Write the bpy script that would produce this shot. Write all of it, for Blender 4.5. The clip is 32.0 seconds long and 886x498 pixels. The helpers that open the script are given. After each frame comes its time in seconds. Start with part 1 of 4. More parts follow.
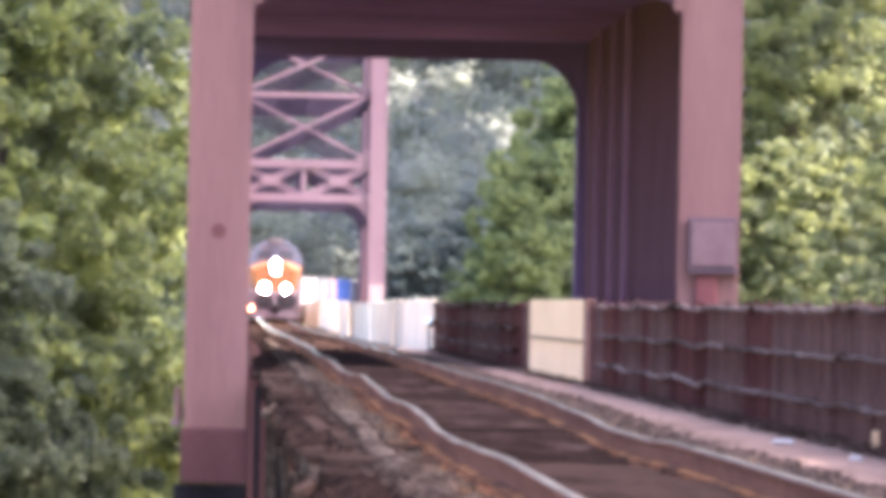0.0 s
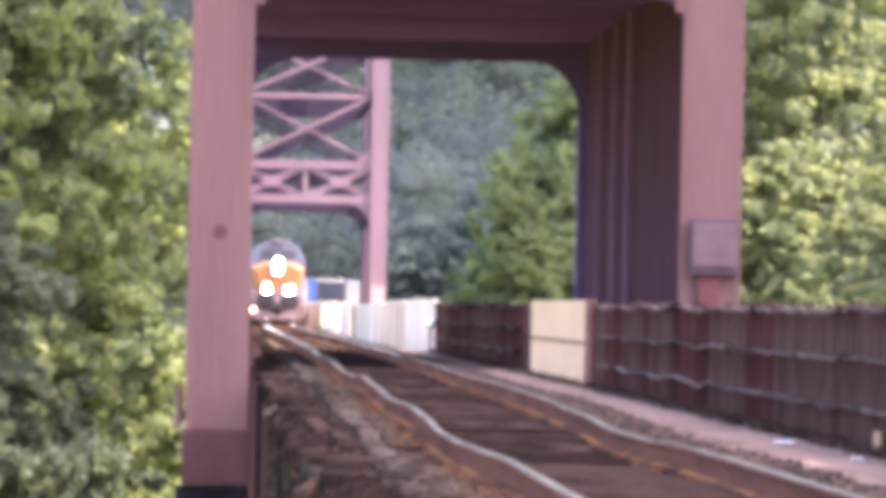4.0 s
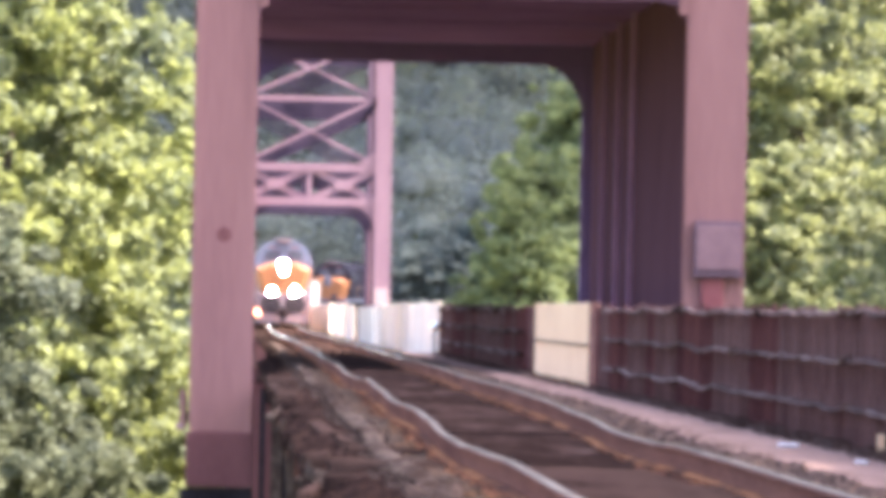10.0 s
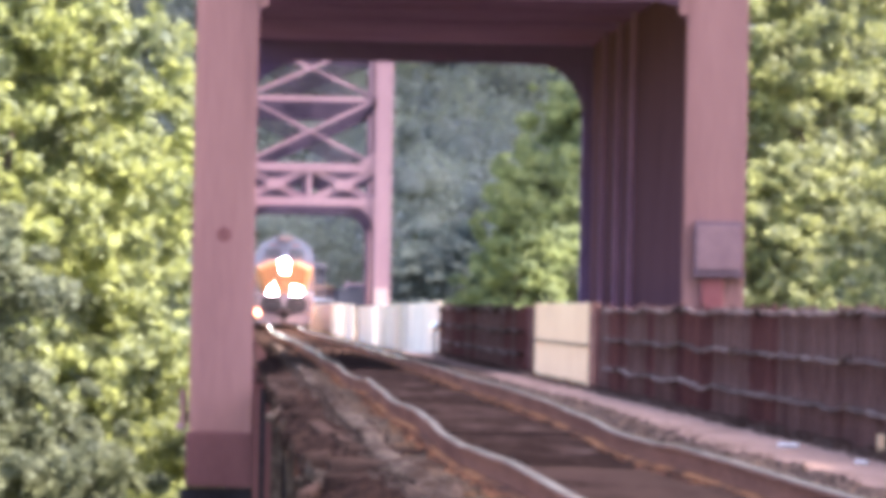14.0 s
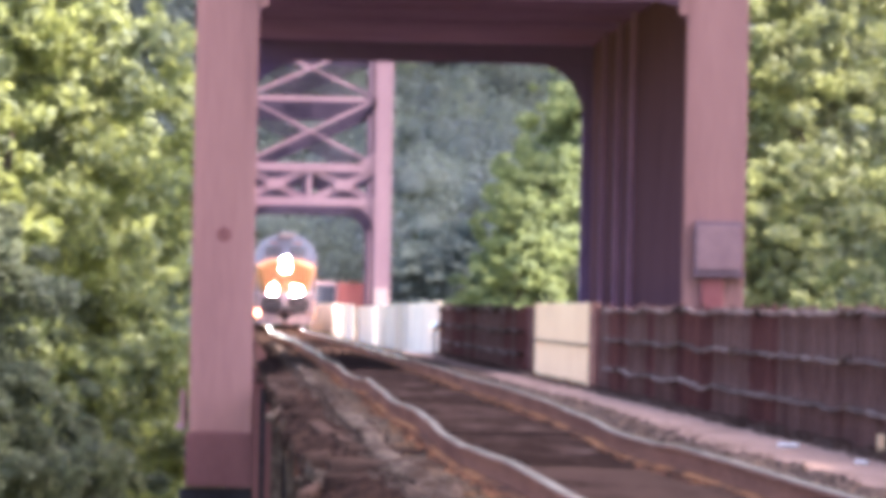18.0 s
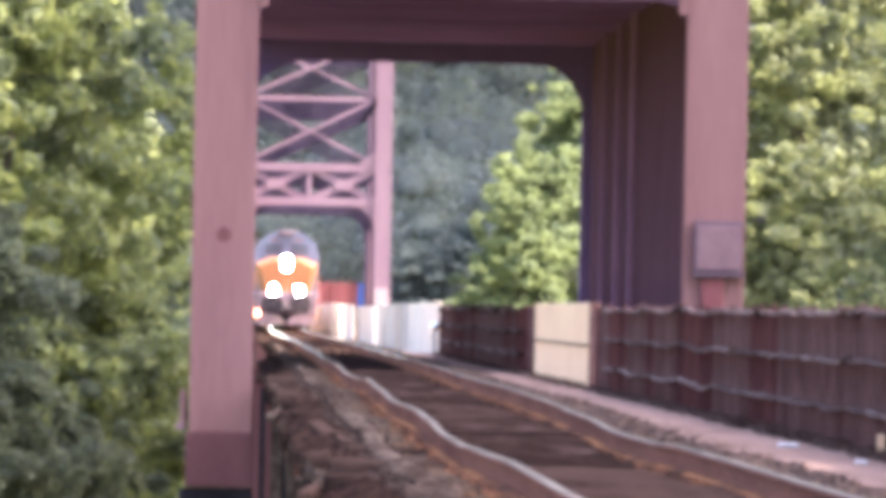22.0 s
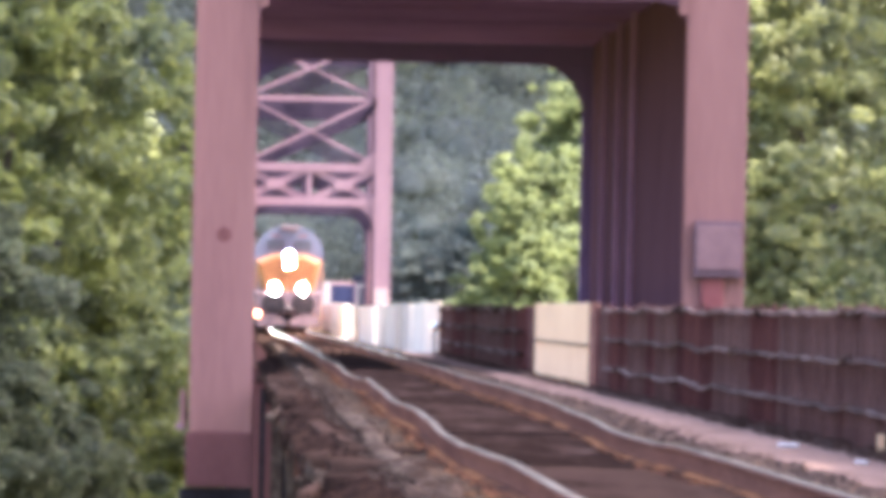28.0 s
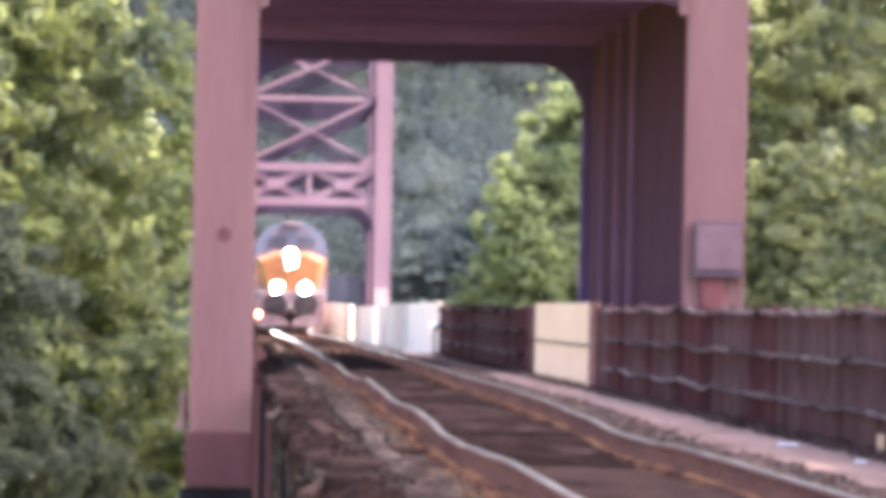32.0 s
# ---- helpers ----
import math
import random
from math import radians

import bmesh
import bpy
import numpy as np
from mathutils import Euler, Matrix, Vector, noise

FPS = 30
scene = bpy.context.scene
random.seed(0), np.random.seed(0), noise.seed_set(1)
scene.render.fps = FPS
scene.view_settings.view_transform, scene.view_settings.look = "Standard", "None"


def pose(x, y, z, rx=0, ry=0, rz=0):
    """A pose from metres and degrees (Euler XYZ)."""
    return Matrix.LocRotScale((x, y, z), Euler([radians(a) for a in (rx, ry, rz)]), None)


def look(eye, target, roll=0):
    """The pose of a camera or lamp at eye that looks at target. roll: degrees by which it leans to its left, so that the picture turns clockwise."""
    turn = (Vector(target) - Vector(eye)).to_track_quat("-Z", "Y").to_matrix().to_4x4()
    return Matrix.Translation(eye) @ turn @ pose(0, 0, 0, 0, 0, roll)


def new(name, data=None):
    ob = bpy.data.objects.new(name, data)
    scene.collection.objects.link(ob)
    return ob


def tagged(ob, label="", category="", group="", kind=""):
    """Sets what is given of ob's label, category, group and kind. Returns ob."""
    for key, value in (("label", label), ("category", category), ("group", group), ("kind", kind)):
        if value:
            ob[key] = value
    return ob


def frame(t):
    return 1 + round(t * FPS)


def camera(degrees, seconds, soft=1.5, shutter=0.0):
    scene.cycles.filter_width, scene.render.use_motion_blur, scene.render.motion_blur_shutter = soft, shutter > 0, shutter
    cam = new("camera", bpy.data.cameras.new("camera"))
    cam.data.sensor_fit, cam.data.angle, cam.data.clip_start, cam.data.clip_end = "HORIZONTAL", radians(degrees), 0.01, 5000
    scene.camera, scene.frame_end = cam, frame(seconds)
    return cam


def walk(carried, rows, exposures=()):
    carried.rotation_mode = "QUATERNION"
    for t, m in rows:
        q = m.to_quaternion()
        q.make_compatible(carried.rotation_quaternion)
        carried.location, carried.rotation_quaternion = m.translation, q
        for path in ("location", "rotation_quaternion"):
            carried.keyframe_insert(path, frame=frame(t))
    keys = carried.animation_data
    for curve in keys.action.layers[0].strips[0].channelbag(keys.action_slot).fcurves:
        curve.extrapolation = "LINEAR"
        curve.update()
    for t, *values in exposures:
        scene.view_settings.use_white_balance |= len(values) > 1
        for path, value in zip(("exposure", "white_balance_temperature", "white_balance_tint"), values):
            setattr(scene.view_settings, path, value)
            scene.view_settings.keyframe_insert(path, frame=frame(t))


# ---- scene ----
# ---- camera: a long lens on a tripod beside the track, nudged once ----
EYE = (-2.54, 0.0, 0.95)
FOCAL = 24000.0                       # lens length for the long shot
VX, VY, ROLL = 410.0, 541.0, 1.1      # where the track's line vanishes


def aim(sx, sy):
    ax, ay = 784 - VX - sx, VY + sy - 441
    r = radians(ROLL)
    rx, ry = ax * math.cos(r) - ay * math.sin(r), ax * math.sin(r) + ay * math.cos(r)
    return look(EYE, (EYE[0] + 1000 * rx / FOCAL, 1000.0, EYE[2] + 1000 * ry / FOCAL), ROLL)


cam = camera(2 * math.degrees(math.atan(784 / FOCAL)), 32.0, soft=6.8)
A0, A1 = aim(-9.5, -6.5), aim(0, 0)
walk(cam, [(0, A0), (1.0, A0), (3.0, A0), (3.5, aim(-8.5, -6.0)), (4.5, aim(-5, -3.4)), (5.5, aim(-1, -0.8)),
           (6.0, A1), (7.0, A1), (20.0, A1), (32.0, A1)],
     exposures=[(0, 2.64, 6040, 23.2), (32.0, 2.64, 6040, 23.2)])

# ---- light ----
SUN_EL, SUN_AZ = 60.0, -78.0          # high on the right of the bridge
world = bpy.data.worlds.new("sky")
scene.world = world
world.use_nodes = True
wn = world.node_tree.nodes
sky = wn.new("ShaderNodeTexSky")
sky.sky_type = "NISHITA"
sky.sun_disc = False
sky.air_density, sky.dust_density, sky.ozone_density = 1.0, 3.6, 0.8
sky.sun_elevation, sky.sun_rotation = radians(SUN_EL), radians(180 + SUN_AZ)
world.node_tree.links.new(sky.outputs[0], wn["Background"].inputs[0])
wn["Background"].inputs[1].default_value = 0.14
sun_data = bpy.data.lights.new("sun", "SUN")
sun_data.energy, sun_data.angle, sun_data.color = 4.7, radians(0.6), (1.0, 0.94, 0.84)
sun = new("sun", sun_data)
sun.matrix_world = look((0, 0, 0), (math.sin(radians(SUN_AZ)) * math.cos(radians(SUN_EL)),
                                    math.cos(radians(SUN_AZ)) * math.cos(radians(SUN_EL)), -math.sin(radians(SUN_EL))))


# ---- materials ----
def mat(name, c1, c2, rough=0.7, metal=0.0, scale=3.0, fine=40.0, bump=0.2, stretch=(1, 1, 1), rnd=0.0,
        stain=None, stain_at=0.62, spec=0.0):
    """Two colours mixed by coarse and fine noise, with relief; rnd varies it from object to object."""
    m = bpy.data.materials.new(name)
    m.use_nodes = True
    nt = m.node_tree
    n, l = nt.nodes, nt.links
    b = n["Principled BSDF"]
    tc = n.new("ShaderNodeTexCoord")
    mp = n.new("ShaderNodeMapping")
    mp.inputs["Scale"].default_value = stretch
    l.new(tc.outputs["Object"], mp.inputs[0])
    a = n.new("ShaderNodeTexNoise")
    a.inputs["Scale"].default_value, a.inputs["Detail"].default_value = scale, 5
    f = n.new("ShaderNodeTexNoise")
    f.inputs["Scale"].default_value, f.inputs["Detail"].default_value = fine, 3
    l.new(mp.outputs[0], a.inputs[0])
    l.new(mp.outputs[0], f.inputs[0])
    add = n.new("ShaderNodeMath")
    add.operation = "MULTIPLY_ADD"
    add.inputs[1].default_value, add.inputs[2].default_value = 0.45, -0.22
    l.new(f.outputs[0], add.inputs[0])
    s = n.new("ShaderNodeMath")
    l.new(a.outputs[0], s.inputs[0])
    l.new(add.outputs[0], s.inputs[1])
    last = s
    if rnd:
        oi = n.new("ShaderNodeObjectInfo")
        k = n.new("ShaderNodeMath")
        k.operation = "MULTIPLY_ADD"
        k.inputs[1].default_value, k.inputs[2].default_value = rnd, -rnd / 2
        l.new(oi.outputs["Random"], k.inputs[0])
        s2 = n.new("ShaderNodeMath")
        l.new(last.outputs[0], s2.inputs[0])
        l.new(k.outputs[0], s2.inputs[1])
        last = s2
    r = n.new("ShaderNodeValToRGB")
    r.color_ramp.elements[0].position, r.color_ramp.elements[1].position = 0.32, 0.68
    r.color_ramp.elements[0].color, r.color_ramp.elements[1].color = (*c1, 1), (*c2, 1)
    l.new(last.outputs[0], r.inputs[0])
    col = r.outputs[0]
    if stain:
        sn = n.new("ShaderNodeTexNoise")
        sn.inputs["Scale"].default_value, sn.inputs["Detail"].default_value = scale * 0.55, 6
        l.new(mp.outputs[0], sn.inputs[0])
        sr = n.new("ShaderNodeValToRGB")
        sr.color_ramp.elements[0].position, sr.color_ramp.elements[1].position = stain_at - 0.06, stain_at + 0.1
        l.new(sn.outputs[0], sr.inputs[0])
        mx = n.new("ShaderNodeMix")
        mx.data_type = "RGBA"
        l.new(sr.outputs[0], mx.inputs[0])
        l.new(col, mx.inputs[6])
        mx.inputs[7].default_value = (*stain, 1)
        col = mx.outputs[2]
    l.new(col, b.inputs["Base Color"])
    b.inputs["Roughness"].default_value, b.inputs["Metallic"].default_value = rough, metal
    b.inputs["Specular IOR Level"].default_value = spec
    if bump:
        bp = n.new("ShaderNodeBump")
        bp.inputs["Strength"].default_value, bp.inputs["Distance"].default_value = bump, 0.02
        l.new(f.outputs[0], bp.inputs["Height"])
        l.new(bp.outputs[0], b.inputs["Normal"])
    return m


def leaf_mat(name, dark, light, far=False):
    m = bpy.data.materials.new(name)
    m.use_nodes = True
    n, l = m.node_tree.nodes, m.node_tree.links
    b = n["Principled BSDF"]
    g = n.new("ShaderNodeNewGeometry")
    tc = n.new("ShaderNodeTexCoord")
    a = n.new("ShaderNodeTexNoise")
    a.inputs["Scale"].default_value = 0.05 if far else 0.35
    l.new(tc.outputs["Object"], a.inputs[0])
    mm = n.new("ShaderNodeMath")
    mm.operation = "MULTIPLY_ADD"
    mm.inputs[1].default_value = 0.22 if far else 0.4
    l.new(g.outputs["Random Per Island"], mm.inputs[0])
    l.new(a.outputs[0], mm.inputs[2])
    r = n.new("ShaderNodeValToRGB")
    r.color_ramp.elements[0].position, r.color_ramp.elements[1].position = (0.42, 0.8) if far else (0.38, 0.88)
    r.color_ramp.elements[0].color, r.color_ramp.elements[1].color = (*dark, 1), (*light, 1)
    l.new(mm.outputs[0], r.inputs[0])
    l.new(r.outputs[0], b.inputs["Base Color"])
    b.inputs["Roughness"].default_value = 0.7
    b.inputs["Specular IOR Level"].default_value = 0.1
    tr = n.new("ShaderNodeBsdfTranslucent")
    l.new(r.outputs[0], tr.inputs[0])
    mix = n.new("ShaderNodeMixShader")
    mix.inputs[0].default_value = 0.4
    l.new(b.outputs[0], mix.inputs[1])
    l.new(tr.outputs[0], mix.inputs[2])
    l.new(mix.outputs[0], n["Material Output"].inputs[0])
    return m


def glow(name, colour, strength):
    m = bpy.data.materials.new(name)
    m.use_nodes = True
    b = m.node_tree.nodes["Principled BSDF"]
    b.inputs["Base Color"].default_value = (0.8, 0.8, 0.8, 1)
    b.inputs["Emission Color"].default_value = (*colour, 1)
    b.inputs["Emission Strength"].default_value = strength
    return m


M_PAINT = mat("faded_pink_paint", (0.24, 0.118, 0.106), (0.301, 0.151, 0.133), 0.6, 0, 0.8, 9, 0.12, (1.4, 1, 0.16), 0.1,
              (0.214, 0.1, 0.0841), 0.6)
M_PAINT_FAR = mat("chalky_pink_paint", (0.23, 0.138, 0.158), (0.276, 0.172, 0.19), 0.65, 0, 0.5, 5, 0.1, (1, 1, 0.3), 0.1,
                  (0.236, 0.133, 0.149), 0.6)
M_PALE = mat("pale_patch_pink", (0.36, 0.26, 0.25), (0.44, 0.32, 0.3), 0.6, 0, 1.5, 12, 0.1)
# Shade on the rear frames put into a dark purple copy of the pink.
M_BRACE = mat("brace_shade_paint", (0.042, 0.03, 0.046), (0.062, 0.044, 0.064), 0.7, 0, 0.9, 8, 0.1, (1, 1, 0.4), 0.15)
# Dark purple shade inside the span put into the paint colour.
M_INNER = mat("span_side_shade_paint", (0.094, 0.046, 0.056), (0.128, 0.062, 0.076), 0.7, 0, 0.9, 10, 0.15, (1, 0.4, 0.4), 0.3, (0.12, 0.06, 0.08), 0.6)
# Purple cast of the shaded underside mixed into the ceiling colour.
M_CEIL = mat("ceiling_shade_paint", (0.3, 0.145, 0.3), (0.39, 0.19, 0.38), 0.7, 0, 0.8, 8, 0.15, (0.6, 0.25, 1), 0.25, (0.33, 0.15, 0.26), 0.58)
# Lighter and more purple than the side plates between the ribs.
M_RIB = mat("light_rib_paint", (0.3, 0.155, 0.23), (0.38, 0.2, 0.285), 0.7, 0, 0.9, 10, 0.15, (1, 0.4, 0.4), 0.3)
M_OXIDE = mat("dull_oxide_paint", (0.156, 0.063, 0.06), (0.228, 0.0945, 0.085), 0.7, 0, 1.2, 14, 0.2, (1, 1, 0.3), 0.2,
              (0.108, 0.0473, 0.04), 0.6)
M_BASE = mat("rusty_base_steel", (0.108, 0.0467, 0.0459), (0.158, 0.0687, 0.0659), 0.75, 0, 1.5, 16, 0.3, (1, 1, 0.4), 0.1)
M_RAILSIDE = mat("rusty_rail_steel", (0.157, 0.0677, 0.0474), (0.266, 0.118, 0.0757), 0.8, 0.1, 2.5, 30, 0.2, (1, 0.05, 1))
M_RAILHEAD = mat("worn_rail_head", (0.123, 0.101, 0.0803), (0.223, 0.185, 0.146), 0.6, 0.1, 1.2, 20, 0.1, (1, 0.15, 1))
M_POLISHED = mat("polished_rail_head", (0.13, 0.105, 0.1), (0.22, 0.18, 0.17), 0.22, 0.9, 1.2, 20, 0.0, (1, 0.15, 1))
M_FOOT = mat("orange_rust_foot", (0.189, 0.0818, 0.0431), (0.425, 0.186, 0.0834), 0.85, 0, 1.6, 12, 0.3, (2, 0.25, 1), 0.0, (0.118, 0.0595, 0.0407), 0.52)
M_SCALE = mat("rust_stained_ballast", (0.0448, 0.025, 0.0194), (0.114, 0.0564, 0.0364), 0.95, 0, 2.2, 12, 0.6, (2, 0.3, 1), 0.0, (0.248, 0.111, 0.0553), 0.52)
M_TIE = mat("weathered_tie_timber", (0.0278, 0.0167, 0.0132), (0.0843, 0.0506, 0.0373), 0.9, 0, 2.0, 26, 0.6, (0.8, 1.5, 4), 0.6,
            (0.118, 0.0664, 0.0452), 0.6)
M_MAT = mat("trodden_track_planking", (0.0229, 0.0136, 0.011), (0.056, 0.0338, 0.0259), 0.95, 0, 1.7, 9, 0.5, (1.4, 0.13, 1), 0.25,
            (0.092, 0.0588, 0.0465), 0.64)
M_TIMBER = mat("grey_guard_timber", (0.0453, 0.0305, 0.0232), (0.147, 0.104, 0.0759), 0.9, 0, 1.8, 22, 0.6, (3, 0.35, 3), 0.5, (0.0504, 0.0305, 0.0214), 0.52)
M_FENCE = mat("dark_rusty_fence_board", (0.111, 0.0579, 0.0502), (0.207, 0.117, 0.0965), 0.85, 0, 1.8, 16, 0.5, (3, 1.4, 1.6), 0.2,
              (0.276, 0.122, 0.0752), 0.63)
M_FENCE_RED = mat("rust_red_fence_strip", (0.09, 0.037, 0.034), (0.17, 0.072, 0.06), 0.85, 0, 1.8, 16, 0.4, (3, 1.4, 1.6), 0.4)
M_FRAIL = mat("bleached_fence_rail", (0.09, 0.062, 0.053), (0.225, 0.158, 0.135), 0.85, 0, 1.1, 15, 0.4, (3, 0.5, 3), 0.4, (0.0861, 0.0529, 0.049), 0.6)
M_CREAM = mat("cream_painted_board", (0.858, 0.561, 0.33), (0.951, 0.649, 0.385), 0.6, 0, 0.6, 8, 0.1, (1, 0.3, 1), 0.06)
M_WHITE = mat("white_painted_board", (0.86, 0.67, 0.5), (0.97, 0.81, 0.62), 0.5, 0, 0.4, 6, 0.1, (1, 0.3, 1), 0.25)
M_SAND = mat("sandy_walkway_grit", (0.245, 0.155, 0.12), (0.35, 0.225, 0.172), 0.95, 0, 1.4, 14, 0.6, (1.5, 0.2, 1), 0.1,
             (0.21, 0.135, 0.105), 0.6)
M_GRIT = mat("dark_ballast", (0.0473, 0.0317, 0.0242), (0.14, 0.0933, 0.0691), 0.95, 0, 2.5, 25, 0.9)
M_BED = mat("packed_track_grit", (0.0396, 0.0277, 0.0207), (0.101, 0.0719, 0.0522), 0.95, 0, 2.4, 22, 0.8, (2, 0.35, 1), 0.0, (0.115, 0.0612, 0.0314), 0.6)
M_LEDGE = mat("rotten_ledge_timber", (0.0172, 0.00972, 0.00776), (0.0448, 0.0262, 0.0196), 0.95, 0, 1.6, 20, 0.7, (2, 0.3, 1), 0.0, (0.0658, 0.0374, 0.0246), 0.62)
M_GROUND = mat("river_bank_soil", (0.06, 0.07, 0.03), (0.13, 0.13, 0.06), 0.95, 0, 0.1, 2, 0.5)
M_STONE = mat("grey_pier_concrete", (0.07, 0.055, 0.055), (0.13, 0.105, 0.10), 0.9, 0, 0.6, 12, 0.4)
M_PLATE = mat("grey_sign_metal", (0.2, 0.114, 0.118), (0.251, 0.147, 0.149), 0.55, 0.1, 3, 20, 0.1)
M_BARK = mat("tree_bark", (0.09, 0.065, 0.045), (0.17, 0.13, 0.10), 0.95, 0, 2, 14, 0.8, (1, 1, 0.2))
M_LEAF_L = leaf_mat("poplar_leaves", (0.178, 0.199, 0.132), (0.315, 0.333, 0.1))
# Bank leaves again, darkened for the shade low on the bank.
M_LEAF_D = leaf_mat("shaded_bank_leaves", (0.072, 0.082, 0.06), (0.178, 0.19, 0.1))
M_LEAF_R = leaf_mat("willow_leaves", (0.185, 0.196, 0.135), (0.27, 0.28, 0.098))
M_LEAF_C = leaf_mat("maple_leaves", (0.12, 0.148, 0.086), (0.282, 0.318, 0.122))
# Distant haze put into a pale leaf colour for the hillside.
M_LEAF_F = leaf_mat("far_woods_haze_leaves", (0.275, 0.282, 0.268), (0.405, 0.41, 0.3), True)
# Rear beam and posts: the span's purple shade is in this colour.
M_BEAM = mat("beam_shade_paint", (0.19, 0.115, 0.22), (0.235, 0.145, 0.265), 0.7, 0, 0.9, 10, 0.15, (0.5, 1, 1), 0.3)
# Low-contrast colour carries the haze over bushes and thicket.
M_LEAF_H = leaf_mat("haze_tinted_leaves", (0.14, 0.162, 0.138), (0.185, 0.21, 0.17), True)
M_YELLOW = mat("armour_yellow_paint", (0.27, 0.105, 0.04), (0.33, 0.13, 0.05), 0.4, 0, 0.7, 8, 0.03, spec=0.3)
M_GREY = mat("loco_grey_paint", (0.12, 0.128, 0.175), (0.15, 0.16, 0.21), 0.4, 0, 0.7, 8, 0.03, spec=0.3)
M_DARK = mat("black_underframe", (0.022, 0.018, 0.02), (0.05, 0.042, 0.044), 0.7, 0.1, 2, 20, 0.2)
# Dark grey puts shade into the second engine's hood and cab.
M_HOOD_SHADE = mat("shaded_grey_hood", (0.028, 0.027, 0.034), (0.045, 0.043, 0.052), 0.6, 0, 0.7, 8, 0.05)
M_PLOW = mat("dusty_plow_steel", (0.12, 0.084, 0.092), (0.2, 0.148, 0.156), 0.6, 0.1, 2, 14, 0.2)
M_CONDUIT = mat("dull_red_conduit", (0.2, 0.065, 0.065), (0.26, 0.092, 0.088), 0.6, 0, 2, 14, 0.1)
M_RIM = mat("darker_box_rim", (0.115, 0.073, 0.084), (0.15, 0.096, 0.108), 0.6, 0, 3, 20, 0.1)
M_GLASS = mat("dark_cab_glass", (0.07, 0.075, 0.095), (0.09, 0.095, 0.115), 0.05, 0, 1, 4, 0.0, spec=0.5)
M_HEAD = glow("headlight_glow", (1.0, 0.93, 0.78), 1400.0)
M_MARK = glow("marker_lens_glow", (1.0, 0.3, 0.1), 10.0)


# ---- building helpers ----
def link(name, bm, material, parent=None, label="", smooth=False):
    me = bpy.data.meshes.new(name)
    bm.to_mesh(me)
    bm.free()
    me.materials.append(material)
    if smooth:
        for p in me.polygons:
            p.use_smooth = True
    ob = new(name, me)
    if parent:
        ob.parent = parent
    if label:
        ob["label"] = label
    return ob


def part(name, bm, material, parent, label="", smooth=False):
    return link(name, bm, material, parent, label, smooth)


def again(name, mesh, parent, m):
    """One more object on a mesh that is there already."""
    ob = new(name, mesh)
    ob.parent = parent
    ob.matrix_basis = m
    return ob


def thing(name, label, category, m=None, group="", kind=""):
    ob = new(name)
    ob.empty_display_size = 0.3
    if m:
        ob.matrix_basis = m
    return tagged(ob, label, category, group, kind)


def box(bm, x0, x1, y0, y1, z0, z1, bevel=0.0, m=None):
    r = bmesh.ops.create_cube(bm, size=1.0, matrix=Matrix.Translation(((x0 + x1) / 2, (y0 + y1) / 2, (z0 + z1) / 2))
                              @ Matrix.Diagonal((x1 - x0, y1 - y0, z1 - z0, 1)))
    if bevel:
        es = list({e for v in r["verts"] for e in v.link_edges})
        bmesh.ops.bevel(bm, geom=es, offset=bevel, segments=1, affect="EDGES", clamp_overlap=True)
    return bm


def bx(x0, x1, y0, y1, z0, z1, bevel=0.0):
    return box(bmesh.new(), x0, x1, y0, y1, z0, z1, bevel)


def bar(bm, a, b, w, d):
    """A flat bar from a to b: w across in its plane of view, d deep along y."""
    a, b = Vector(a), Vector(b)
    way = (b - a).normalized()
    side = way.cross(Vector((0, 1, 0)))
    if side.length < 1e-3:
        side = Vector((1, 0, 0))
    side = side.normalized() * w / 2
    up = way.cross(side).normalized() * d / 2
    vs = [bm.verts.new(p + i * side + j * up) for p in (a, b) for i, j in ((-1, -1), (1, -1), (1, 1), (-1, 1))]
    for q in ((0, 1, 2, 3), (7, 6, 5, 4), (0, 4, 5, 1), (1, 5, 6, 2), (2, 6, 7, 3), (3, 7, 4, 0)):
        bm.faces.new([vs[i] for i in q])
    bmesh.ops.recalc_face_normals(bm, faces=bm.faces)
    return bm


def rod(bm, a, b, r, seg=8, r2=None):
    a, b = Vector(a), Vector(b)
    d = b - a
    m = Matrix.Translation((a + b) / 2) @ d.to_track_quat("Z", "Y").to_matrix().to_4x4()
    bmesh.ops.create_cone(bm, cap_ends=True, segments=seg, radius1=r, radius2=r if r2 is None else r2, depth=d.length, matrix=m)
    return bm


def prism(bm, pts, y0, y1):
    """An outline in x and z, drawn out along y."""
    f = [bm.verts.new((x, y0, z)) for x, z in pts]
    g = [bm.verts.new((x, y1, z)) for x, z in pts]
    bm.faces.new(f)
    bm.faces.new(g[::-1])
    for i in range(len(pts)):
        j = (i + 1) % len(pts)
        bm.faces.new((f[i], g[i], g[j], f[j]))
    bmesh.ops.recalc_face_normals(bm, faces=bm.faces)
    return bm


# ---- the line of the track ----
CURVE_AT, RADIUS = 1028.0, 270.0
END = 1330.0


def smooth(t):
    t = min(1, max(0, t))
    return t * t * (3 - 2 * t)


def along(p):
    """Place and heading of the track's centre p metres from the camera: x, y, turn in radians."""
    x0 = 0.3 * smooth((p - 590) / 220)
    if p <= CURVE_AT:
        return x0, p, 0.0
    a = (p - CURVE_AT) / RADIUS
    return x0 + RADIUS * (1 - math.cos(a)), CURVE_AT + RADIUS * math.sin(a), a


def drop(p):
    return -0.12 * smooth((p - 330) / 250)


